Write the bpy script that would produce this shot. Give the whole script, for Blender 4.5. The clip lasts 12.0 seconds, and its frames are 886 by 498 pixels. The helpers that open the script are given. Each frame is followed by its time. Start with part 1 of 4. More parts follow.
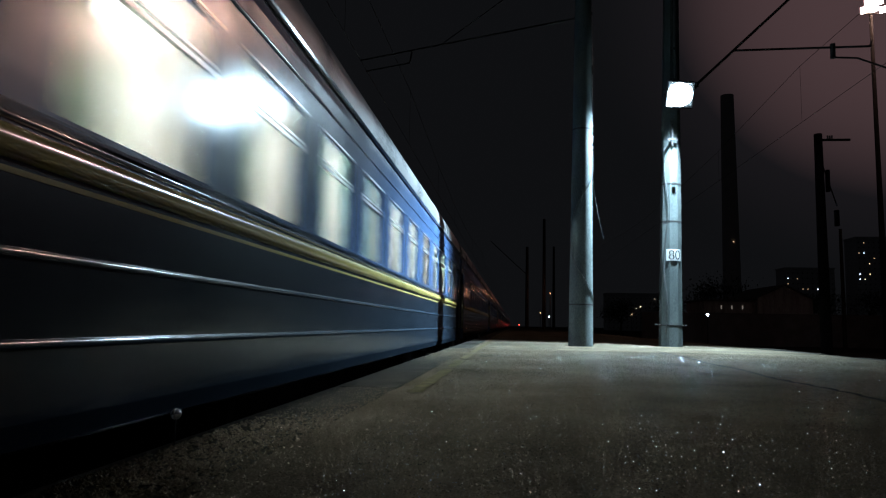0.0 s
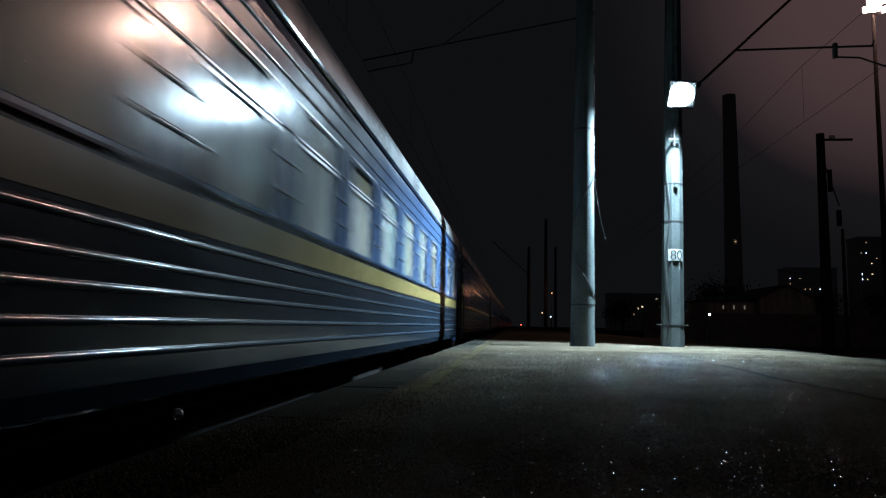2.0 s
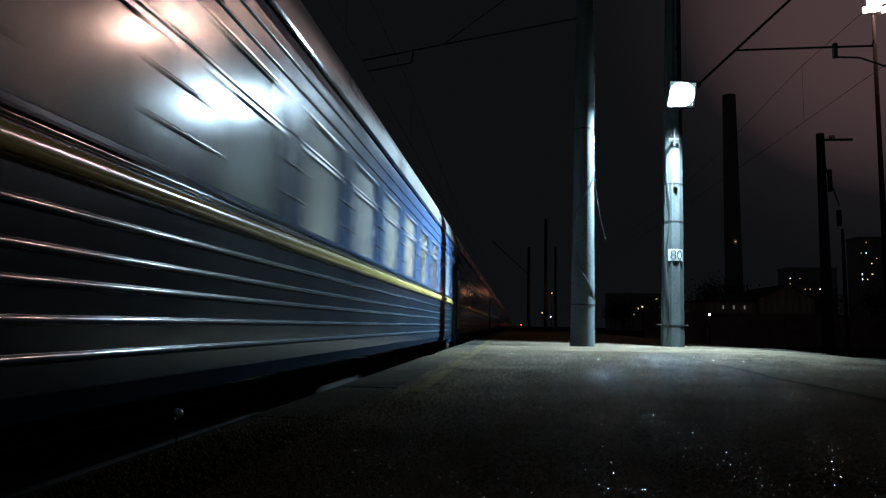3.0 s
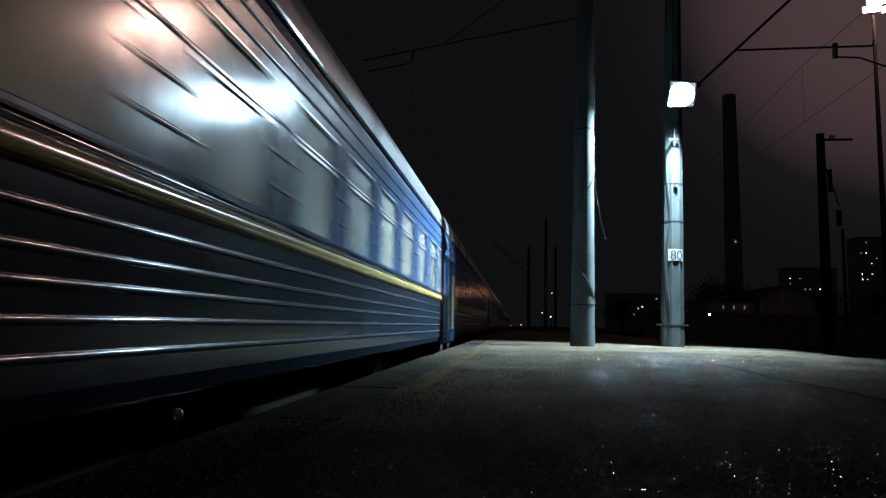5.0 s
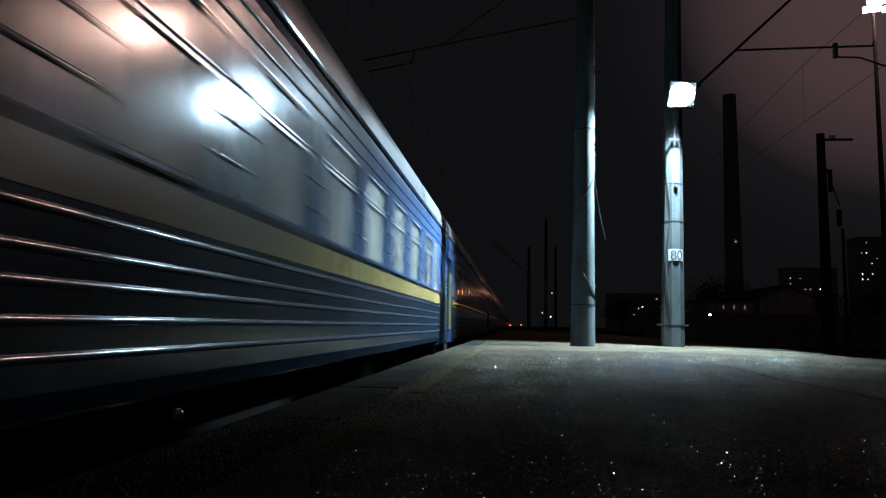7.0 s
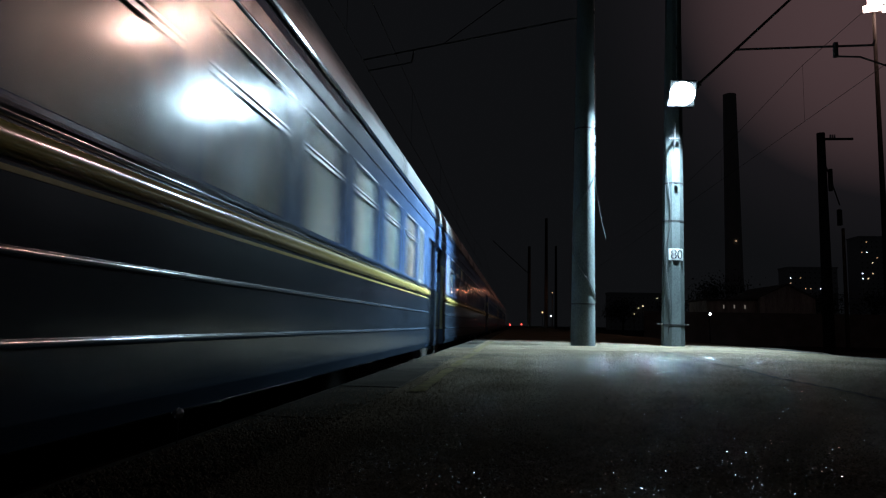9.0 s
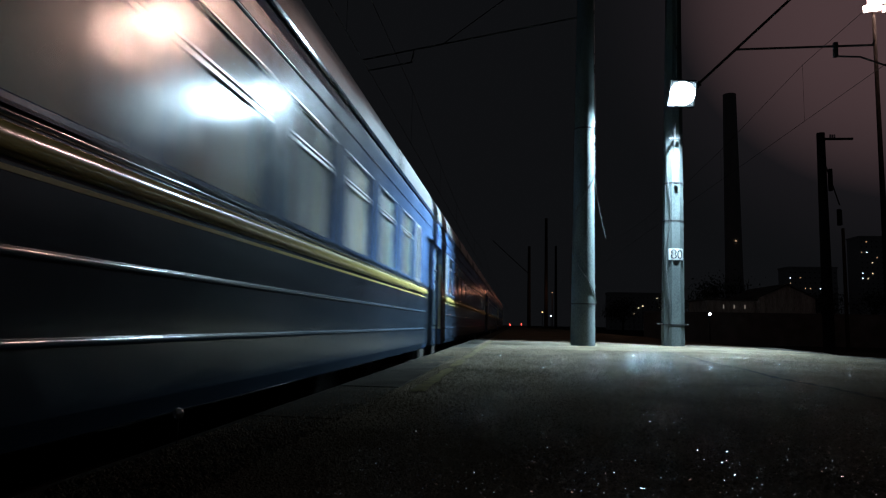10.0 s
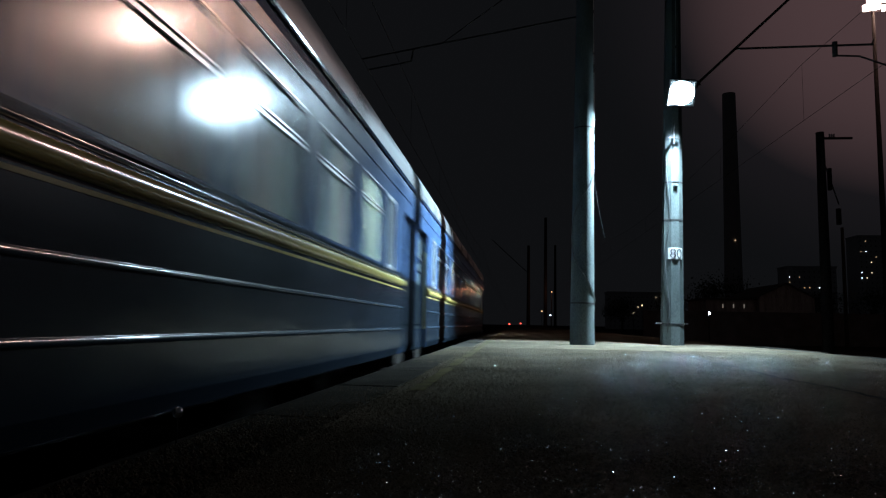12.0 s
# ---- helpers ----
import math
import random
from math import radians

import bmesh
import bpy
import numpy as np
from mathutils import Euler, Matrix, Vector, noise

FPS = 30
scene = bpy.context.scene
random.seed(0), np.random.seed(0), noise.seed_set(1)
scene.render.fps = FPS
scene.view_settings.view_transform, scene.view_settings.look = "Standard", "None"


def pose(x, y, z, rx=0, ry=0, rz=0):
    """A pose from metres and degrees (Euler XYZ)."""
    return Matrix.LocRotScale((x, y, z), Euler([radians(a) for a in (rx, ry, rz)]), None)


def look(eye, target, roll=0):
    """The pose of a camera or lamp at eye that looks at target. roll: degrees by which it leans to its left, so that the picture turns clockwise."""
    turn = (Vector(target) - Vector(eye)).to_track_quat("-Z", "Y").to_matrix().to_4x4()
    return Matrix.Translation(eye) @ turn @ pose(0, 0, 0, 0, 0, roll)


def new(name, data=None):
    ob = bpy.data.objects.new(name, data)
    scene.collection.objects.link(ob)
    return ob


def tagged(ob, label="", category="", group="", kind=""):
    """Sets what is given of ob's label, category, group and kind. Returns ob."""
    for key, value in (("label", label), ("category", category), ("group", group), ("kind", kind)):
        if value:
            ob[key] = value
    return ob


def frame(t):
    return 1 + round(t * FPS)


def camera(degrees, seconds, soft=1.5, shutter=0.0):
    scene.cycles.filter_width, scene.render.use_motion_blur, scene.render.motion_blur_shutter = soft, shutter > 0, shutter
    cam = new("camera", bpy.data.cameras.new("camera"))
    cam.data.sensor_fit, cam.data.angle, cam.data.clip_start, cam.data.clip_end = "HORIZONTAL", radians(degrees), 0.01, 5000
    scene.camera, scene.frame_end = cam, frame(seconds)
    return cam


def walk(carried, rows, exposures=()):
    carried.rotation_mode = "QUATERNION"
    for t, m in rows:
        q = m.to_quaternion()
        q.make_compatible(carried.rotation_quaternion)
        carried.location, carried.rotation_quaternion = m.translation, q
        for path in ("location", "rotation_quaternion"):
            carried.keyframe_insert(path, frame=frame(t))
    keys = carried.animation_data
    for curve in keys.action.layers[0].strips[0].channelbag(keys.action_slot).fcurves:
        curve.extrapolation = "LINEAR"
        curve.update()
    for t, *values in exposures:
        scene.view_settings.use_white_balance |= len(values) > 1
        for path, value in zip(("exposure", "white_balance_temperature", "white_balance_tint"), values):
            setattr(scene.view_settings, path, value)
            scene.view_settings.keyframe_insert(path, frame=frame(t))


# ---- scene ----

# ---------------------------------------------------------------- camera
cam = camera(65.4, 12.0, soft=1.2, shutter=0.6)
EYE = (0.0, 0.0, 0.41)


def held(dx, dy):
    return pose(*EYE, 96.23 + 0.047 * dy, -1.05, 5.95 + 0.047 * dx)


walk(cam, [(0.0, held(-3.0, 0)), (0.5, held(-1.8, 0)), (1.0, held(-1.4, 0)), (1.5, held(0, 0)), (3.0, held(0, 0)),
           (6.0, held(0, 0)), (7.0, held(0.3, 0)), (9.0, held(0.7, -1.0)), (10.5, held(0.5, -1.2)), (11.5, held(0.7, -1.7)),
           (12.0, held(-0.5, -2.5))], exposures=[(0.0, 0.46, 5600, 6), (12.0, 0.46, 5600, 6)])

# ---------------------------------------------------------------- night sky and lamps
LAMP = (3.82, 16.05, 5.83)          # white floodlight on the near concrete pole
MAST = (23.0, 45.0, 21.1)           # sodium floodlights on the yard mast

world = bpy.data.worlds.new("night")
scene.world = world
world.use_nodes = True
wn = world.node_tree
wn.nodes.clear()
geo = wn.nodes.new("ShaderNodeTexCoord")
toward = wn.nodes.new("ShaderNodeVectorMath")      # the yard lamps tint the mist round their mast
toward.operation = "DOT_PRODUCT"
toward.inputs[1].default_value = Vector((MAST[0] + 4.0, MAST[1], MAST[2] + 4.0)).normalized()
wn.links.new(geo.outputs["Generated"], toward.inputs[0])
east = wn.nodes.new("ShaderNodeMapRange")
east.interpolation_type = "SMOOTHSTEP"
east.inputs["From Min"].default_value, east.inputs["From Max"].default_value = 0.915, 1.0
wn.links.new(toward.outputs["Value"], east.inputs["Value"])
ramp = wn.nodes.new("ShaderNodeValToRGB")
ramp.color_ramp.elements[0].color = (0.0037, 0.0035, 0.0036, 1)
ramp.color_ramp.elements[1].color = (0.055, 0.030, 0.028, 1)
mid = ramp.color_ramp.elements.new(0.5)
mid.color = (0.0072, 0.0058, 0.0061, 1)
wn.links.new(east.outputs[0], ramp.inputs[0])
bg = wn.nodes.new("ShaderNodeBackground")
bg.inputs["Strength"].default_value = 1.0
wn.links.new(ramp.outputs[0], bg.inputs["Color"])
wo = wn.nodes.new("ShaderNodeOutputWorld")
wn.links.new(bg.outputs[0], wo.inputs["Surface"])


def spot(name, eye, target, watts, colour, size, blend, radius):
    data = bpy.data.lights.new(name, "SPOT")
    data.energy, data.color, data.spot_size, data.spot_blend = watts, colour, radians(size), blend
    data.shadow_soft_size = radius
    ob = new(name, data)
    ob.matrix_world = look(eye, target)
    return ob


spot("platform_floodlight_beam", LAMP, (0.9, 14.5, 0.0), 27500, (0.74, 0.92, 1.0), 101, 0.65, 0.14)
sodium = bpy.data.lights.new("mast_floodlight_light", "POINT")
sodium.energy, sodium.color, sodium.shadow_soft_size = 450, (1.0, 0.50, 0.33), 0.9
new("mast_floodlight_light", sodium).location = (MAST[0], MAST[1] - 1.2, MAST[2])

line_lamp = bpy.data.lights.new("line_lamp_light", "POINT")
line_lamp.energy, line_lamp.color, line_lamp.shadow_soft_size = 45, (1.0, 0.36, 0.18), 0.25
new("line_lamp_light", line_lamp).location = (5.3, 107.0, 5.5)


# ---------------------------------------------------------------- materials
def nodes_of(name):
    m = bpy.data.materials.new(name)
    m.use_nodes = True
    return m, m.node_tree.nodes, m.node_tree.links, m.node_tree.nodes["Principled BSDF"]


def surface(name, a, b, rough=0.5, metal=0.0, scale=6.0, fine=60.0, bump=0.2, dist=0.004, spec=0.5, coat=0.0,
            stretch=(1, 1, 1), space="Object", rvar=0.15):
    """Two colours mixed by a coarse and a fine noise, with relief from the fine one."""
    m, n, l, p = nodes_of(name)
    tc = n.new("ShaderNodeTexCoord")
    mp = n.new("ShaderNodeMapping")
    mp.inputs["Scale"].default_value = stretch
    l.new(tc.outputs[space], mp.inputs[0])
    c = n.new("ShaderNodeTexNoise")
    c.inputs["Scale"].default_value, c.inputs["Detail"].default_value = scale, 5
    f = n.new("ShaderNodeTexNoise")
    f.inputs["Scale"].default_value, f.inputs["Detail"].default_value = fine, 4
    l.new(mp.outputs[0], c.inputs[0])
    l.new(mp.outputs[0], f.inputs[0])
    mix = n.new("ShaderNodeMath")
    mix.operation = "MULTIPLY_ADD"
    mix.inputs[1].default_value = 0.55
    l.new(f.outputs[0], mix.inputs[0])
    half = n.new("ShaderNodeMath")
    half.operation = "MULTIPLY"
    half.inputs[1].default_value = 0.5
    l.new(c.outputs[0], half.inputs[0])
    l.new(half.outputs[0], mix.inputs[2])
    r = n.new("ShaderNodeValToRGB")
    r.color_ramp.elements[0].position, r.color_ramp.elements[1].position = 0.36, 0.68
    r.color_ramp.elements[0].color, r.color_ramp.elements[1].color = (*a, 1), (*b, 1)
    l.new(mix.outputs[0], r.inputs[0])
    l.new(r.outputs[0], p.inputs["Base Color"])
    rr = n.new("ShaderNodeMapRange")
    rr.inputs["To Min"].default_value, rr.inputs["To Max"].default_value = max(0.02, rough - rvar), min(1, rough + rvar)
    l.new(c.outputs[0], rr.inputs["Value"])
    l.new(rr.outputs[0], p.inputs["Roughness"])
    p.inputs["Metallic"].default_value = metal
    p.inputs["Specular IOR Level"].default_value = spec
    p.inputs["Coat Weight"].default_value = coat
    p.inputs["Coat Roughness"].default_value = 0.08
    if bump:
        bp = n.new("ShaderNodeBump")
        bp.inputs["Strength"].default_value, bp.inputs["Distance"].default_value = bump, dist
        l.new(f.outputs[0], bp.inputs["Height"])
        l.new(bp.outputs[0], p.inputs["Normal"])
    return m


def paint(name, a, b, rough=0.14, streak=0.22, wavy=0.7, ior=1.95):
    """Glossy coach enamel: sheet waviness, road dirt in upright streaks, dull patches."""
    m, n, l, p = nodes_of(name)
    tc = n.new("ShaderNodeTexCoord")
    mp = n.new("ShaderNodeMapping")
    mp.inputs["Scale"].default_value = (1, 1.6, 0.25)
    l.new(tc.outputs["Object"], mp.inputs[0])
    dirt = n.new("ShaderNodeTexNoise")
    dirt.inputs["Scale"].default_value, dirt.inputs["Detail"].default_value = 3.0, 6
    l.new(mp.outputs[0], dirt.inputs[0])
    r = n.new("ShaderNodeValToRGB")
    r.color_ramp.elements[0].position, r.color_ramp.elements[1].position = 0.33, 0.72
    r.color_ramp.elements[0].color, r.color_ramp.elements[1].color = (*a, 1), (*b, 1)
    l.new(dirt.outputs[0], r.inputs[0])
    l.new(r.outputs[0], p.inputs["Base Color"])
    rr = n.new("ShaderNodeMapRange")
    rr.inputs["To Min"].default_value, rr.inputs["To Max"].default_value = rough - 0.08, rough + streak * 0.4
    l.new(dirt.outputs[0], rr.inputs["Value"])
    l.new(rr.outputs[0], p.inputs["Roughness"])
    wave = n.new("ShaderNodeTexNoise")
    wave.inputs["Scale"].default_value, wave.inputs["Detail"].default_value = 1.7, 2
    l.new(tc.outputs["Object"], wave.inputs[0])
    grit = n.new("ShaderNodeTexNoise")
    grit.inputs["Scale"].default_value, grit.inputs["Detail"].default_value = 90, 3
    l.new(tc.outputs["Object"], grit.inputs[0])
    b1 = n.new("ShaderNodeBump")
    b1.inputs["Strength"].default_value, b1.inputs["Distance"].default_value = wavy, 0.02
    l.new(wave.outputs[0], b1.inputs["Height"])
    b2 = n.new("ShaderNodeBump")
    b2.inputs["Strength"].default_value, b2.inputs["Distance"].default_value = 0.08, 0.002
    l.new(grit.outputs[0], b2.inputs["Height"])
    l.new(b1.outputs[0], b2.inputs["Normal"])
    l.new(b2.outputs[0], p.inputs["Normal"])
    p.inputs["Specular IOR Level"].default_value = 0.8
    p.inputs["IOR"].default_value = ior
    return m


def glow(name, colour, strength):
    m, n, l, p = nodes_of(name)
    p.inputs["Base Color"].default_value = (*colour, 1)
    p.inputs["Emission Color"].default_value = (*colour, 1)
    p.inputs["Emission Strength"].default_value = strength
    return m


def glass(name, tint=(0.93, 0.97, 0.96)):
    m, n, l, p = nodes_of(name)
    p.inputs["Base Color"].default_value = (*tint, 1)
    p.inputs["Roughness"].default_value = 0.14
    p.inputs["Transmission Weight"].default_value = 1.0
    p.inputs["IOR"].default_value = 1.5
    tc = n.new("ShaderNodeTexCoord")
    wave = n.new("ShaderNodeTexNoise")
    wave.inputs["Scale"].default_value = 2.5
    l.new(tc.outputs["Object"], wave.inputs[0])
    b1 = n.new("ShaderNodeBump")
    b1.inputs["Strength"].default_value, b1.inputs["Distance"].default_value = 0.3, 0.01
    l.new(wave.outputs[0], b1.inputs["Height"])
    l.new(b1.outputs[0], p.inputs["Normal"])
    return m


def cloth(name, a, b):
    m, n, l, p = nodes_of(name)
    tc = n.new("ShaderNodeTexCoord")
    c = n.new("ShaderNodeTexNoise")
    c.inputs["Scale"].default_value = 8
    l.new(tc.outputs["Object"], c.inputs[0])
    r = n.new("ShaderNodeValToRGB")
    r.color_ramp.elements[0].color, r.color_ramp.elements[1].color = (*a, 1), (*b, 1)
    l.new(c.outputs[0], r.inputs[0])
    info = n.new("ShaderNodeObjectInfo")               # every window has cloth of its own
    dye = n.new("ShaderNodeValToRGB")
    dye.color_ramp.interpolation = "CONSTANT"
    dye.color_ramp.elements[0].color, dye.color_ramp.elements[1].color = (1, 1, 0.97, 1), (0.98, 0.93, 0.72, 1)
    dye.color_ramp.elements[1].position = 0.3
    for at, col in ((0.5, (0.52, 0.80, 0.78, 1)), (0.7, (0.95, 0.72, 0.58, 1)), (0.82, (0.60, 0.72, 0.62, 1))):
        dye.color_ramp.elements.new(at).color = col
    l.new(info.outputs["Random"], dye.inputs[0])
    tint = n.new("ShaderNodeMixRGB")
    tint.blend_type = "MULTIPLY"
    tint.inputs[0].default_value = 1.0
    l.new(r.outputs[0], tint.inputs[1])
    l.new(dye.outputs[0], tint.inputs[2])
    l.new(tint.outputs[0], p.inputs["Base Color"])
    p.inputs["Roughness"].default_value = 0.9
    tr = n.new("ShaderNodeBsdfTranslucent")
    l.new(tint.outputs[0], tr.inputs[0])
    ms = n.new("ShaderNodeMixShader")
    ms.inputs[0].default_value = 0.3
    l.new(p.outputs[0], ms.inputs[1])
    l.new(tr.outputs[0], ms.inputs[2])
    l.new(ms.outputs[0], n["Material Output"].inputs["Surface"])
    return m


BLUE = paint("blue_enamel", (0.0442, 0.0799, 0.1742), (0.0697, 0.1207, 0.2422), 0.18)
BLUE_OLD = paint("weathered_blue_enamel", (0.0391, 0.0697, 0.1487), (0.0595, 0.1003, 0.2040), 0.18, 0.22)
# blue of lower sides and doors, with their unlit shade put into its colour
SHADED_BLUE = paint("shaded_lower_blue_enamel", (0.0071, 0.0107, 0.0150), (0.0134, 0.0197, 0.0300), 0.20, 0.25, ior=1.36)
RIB = paint("rubbed_rib_enamel", (0.0240, 0.0360, 0.0512), (0.0400, 0.0600, 0.0896), 0.15, 0.12, 0.07)
YELLOW = paint("yellow_enamel", (0.3570, 0.2932, 0.0850), (0.4845, 0.3952, 0.1275), 0.19, 0.15, 0.3)
JAMB = paint("pale_yellow_jamb_enamel", (0.42, 0.40, 0.16), (0.56, 0.53, 0.24), 0.3)
YELLOW_OLD = paint("faded_yellow_enamel", (0.2000, 0.1560, 0.0520), (0.2880, 0.2280, 0.0800), 0.2)
ROOF = surface("roof_grey_paint", (0.1228, 0.1255, 0.1283), (0.1674, 0.1674, 0.1674), 0.3, 0.0, 1.2, 30, 0.15)
DARK = surface("dark_underframe", (0.010, 0.010, 0.011), (0.028, 0.026, 0.024), 0.85, 0.0, 4, 50, 0.3, spec=0.0)
RUBBER = surface("black_rubber", (0.0238, 0.0252, 0.0266), (0.0462, 0.0476, 0.0504), 0.7, 0, 5, 60, 0.2)
STEEL = surface("worn_steel", (0.30, 0.30, 0.30), (0.48, 0.47, 0.46), 0.3, 1.0, 6, 80, 0.1)
POLISHED = surface("polished_steel", (0.7, 0.7, 0.7), (0.85, 0.85, 0.85), 0.12, 1.0, 6, 80, 0.0, rvar=0.02)
ALU = surface("window_frame_aluminium", (0.50, 0.51, 0.52), (0.66, 0.67, 0.67), 0.32, 0.9, 6, 80, 0.05)
GLASS = glass("coach_glass")
DOOR_GLASS = surface("frosted_door_glass", (0.075, 0.10, 0.11), (0.13, 0.165, 0.17), 0.12, 0, 2, 20, 0.0, rvar=0.02)
CURTAIN = cloth("white_curtain_cloth", (0.5168, 0.4910, 0.4005), (0.5814, 0.5620, 0.4780))
CURTAIN_WARM = cloth("cream_curtain_cloth", (0.5920, 0.5360, 0.3920), (0.6720, 0.6240, 0.4960))
INSIDE = surface("coach_lining", (0.22, 0.20, 0.17), (0.32, 0.29, 0.25), 0.6, 0, 3, 40, 0.05, spec=0.0)
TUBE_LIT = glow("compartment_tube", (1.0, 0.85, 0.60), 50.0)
TUBE_WHITE = glow("white_compartment_tube", (1.0, 0.97, 0.86), 210.0)
ASPHALT = surface("platform_asphalt", (0.0245, 0.0205, 0.0145), (0.0860, 0.0725, 0.0510), 0.85, 0, 0.9, 140, 1.0, 0.008, 0.0, rvar=0.08)
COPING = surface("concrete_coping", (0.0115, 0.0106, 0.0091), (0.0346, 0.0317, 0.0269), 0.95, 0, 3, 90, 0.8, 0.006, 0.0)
CONCRETE = surface("pole_concrete", (0.0324, 0.0392, 0.0392), (0.0845, 0.0959, 0.0932), 0.72, 0, 2.2, 70, 0.45, 0.004, spec=0.0, stretch=(1, 1, 0.35))
OLD_LINE = surface("worn_yellow_line_paint", (0.0244, 0.0224, 0.0175), (0.0731, 0.0624, 0.0292), 0.95, 0, 7, 130, 0.6, 0.004, 0.0)
BALLAST = surface("dark_ballast", (0.012, 0.011, 0.010), (0.045, 0.040, 0.036), 0.9, 0, 0.4, 9, 1.0, 0.05, spec=0.0)
BITUMEN = surface("crack_bitumen", (0.010, 0.0095, 0.009), (0.03, 0.028, 0.025), 0.95, 0, 3, 60, 0.5, spec=0.0)
GRAIN = surface("mica_grain", (0.62, 0.66, 0.70), (0.85, 0.88, 0.90), 0.16, 1.0, 40, 200, 0.0, rvar=0.03)
LENS = glow("floodlight_lens", (0.74, 0.93, 1.0), 165.0)
SODIUM = glow("sodium_lens", (1.0, 0.58, 0.43), 210.0)
PLATE = surface("white_enamel_plate", (0.30, 0.32, 0.31), (0.46, 0.48, 0.47), 0.4, 0, 8, 60, 0.05)
FROST = surface("frosted_washroom_glass", (0.13, 0.15, 0.145), (0.21, 0.23, 0.22), 0.22, 0, 8, 60, 0.05)
INK = surface("black_stencil_ink", (0.01, 0.01, 0.01), (0.03, 0.03, 0.03), 0.6, 0, 8, 60, 0.05)
IRON = surface("dark_painted_iron", (0.015, 0.015, 0.016), (0.040, 0.038, 0.036), 0.85, 0.0, 5, 60, 0.2, spec=0.0)
WIRE = surface("tarnished_wire", (0.02, 0.018, 0.016), (0.04, 0.036, 0.032), 0.85, 0.0, 5, 60, 0.0, spec=0.0)
CABLE = surface("black_cable", (0.012, 0.012, 0.012), (0.03, 0.03, 0.03), 0.45, 0, 5, 60, 0.1)
BRICK = surface("whitewashed_shed_wall", (0.16, 0.15, 0.14), (0.52, 0.50, 0.48), 0.85, 0, 0.6, 5, 0.4, 0.02, spec=0.0, stretch=(3, 1, 0.4))
TILE = surface("shed_roof_sheet", (0.06, 0.058, 0.058), (0.13, 0.125, 0.12), 0.7, 0, 0.8, 12, 0.3, 0.02, spec=0.0)
CHIMNEY = surface("chimney_concrete", (0.34, 0.34, 0.35), (0.48, 0.47, 0.47), 0.9, 0, 0.3, 3, 0.2, spec=0.0)
FACADE = surface("far_concrete_facade", (0.48, 0.48, 0.50), (0.62, 0.61, 0.61), 0.9, 0, 0.05, 1, 0.1, spec=0.0)
LEAF = surface("dark_foliage", (0.012, 0.016, 0.010), (0.035, 0.042, 0.022), 0.8, 0, 1.5, 20, 0.2, spec=0.0)
BARK = surface("bark", (0.0300, 0.0250, 0.0200), (0.0700, 0.0600, 0.0500), 0.9, 0, 3, 30, 0.6, 0.02, spec=0.0)
BLIND = glow("red_lit_vestibule_pane", (0.55, 0.11, 0.06), 0.10)
PANE_LIT = [glow("lit_pane_white", (0.85, 0.92, 1.0), 3.2), glow("lit_pane_warm", (1.0, 0.72, 0.40), 1.6),
            glow("lit_pane_dim", (1.0, 0.60, 0.30), 0.6)]
ORANGE_DIM = glow("dim_shed_window", (1.0, 0.8, 0.6), 0.12)
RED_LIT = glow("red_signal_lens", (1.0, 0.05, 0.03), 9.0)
WHITE_LIT = glow("yard_lamp_lens", (0.92, 0.95, 1.0), 14.0)
ORANGE_LIT = glow("orange_lamp_lens", (1.0, 0.45, 0.16), 3.0)


# ---------------------------------------------------------------- mesh helpers
def part(name, bm, material, parent=None, label="", at=None, smooth=False):
    """Links a bmesh as one mesh object."""
    me = bpy.data.meshes.new(name)
    bmesh.ops.recalc_face_normals(bm, faces=bm.faces)
    bm.to_mesh(me)
    bm.free()
    me.materials.append(material)
    if smooth:
        me.shade_smooth()
        me.set_sharp_from_angle(angle=radians(48))
    return again(name, me, parent, label, at)


def again(name, me, parent=None, label="", at=None):
    """Another object on a mesh that exists."""
    ob = new(name, me)
    if parent:
        ob.parent = parent
    if at is not None:
        ob.matrix_basis = at
    if label:
        ob["label"] = label
    return ob


def thing(name, label, category, group="", kind="", at=None):
    ob = new(name)
    if at is not None:
        ob.matrix_basis = at
    return tagged(ob, label, category, group, kind)


def box(bm, x0, x1, y0, y1, z0, z1, bevel=0.0):
    r = bmesh.ops.create_cube(bm, size=1)
    vs = r["verts"]
    for v in vs:
        v.co = Vector(((x0 + x1) / 2 + v.co.x * (x1 - x0), (y0 + y1) / 2 + v.co.y * (y1 - y0), (z0 + z1) / 2 + v.co.z * (z1 - z0)))
    if bevel:
        es = list({e for v in vs for e in v.link_edges})
        bmesh.ops.bevel(bm, geom=es, offset=bevel, segments=2, affect="EDGES", profile=0.5)
    return bm


def boxed(*a, bevel=0.0):
    return box(bmesh.new(), *a, bevel=bevel)


def rod(bm, a, b, r0, r1=None, sides=10):
    """A tapered round bar from a to b."""
    a, b = Vector(a), Vector(b)
    d = b - a
    q = d.to_track_quat("Z", "Y").to_matrix().to_4x4()
    bmesh.ops.create_cone(bm, cap_ends=True, segments=sides, radius1=r0, radius2=r0 if r1 is None else r1, depth=d.length,
                          matrix=Matrix.Translation((a + b) / 2) @ q)
    return bm


def rope(bm, pts, r, sides=6):
    for a, b in zip(pts, pts[1:]):
        rod(bm, a, b, r, sides=sides)
    return bm


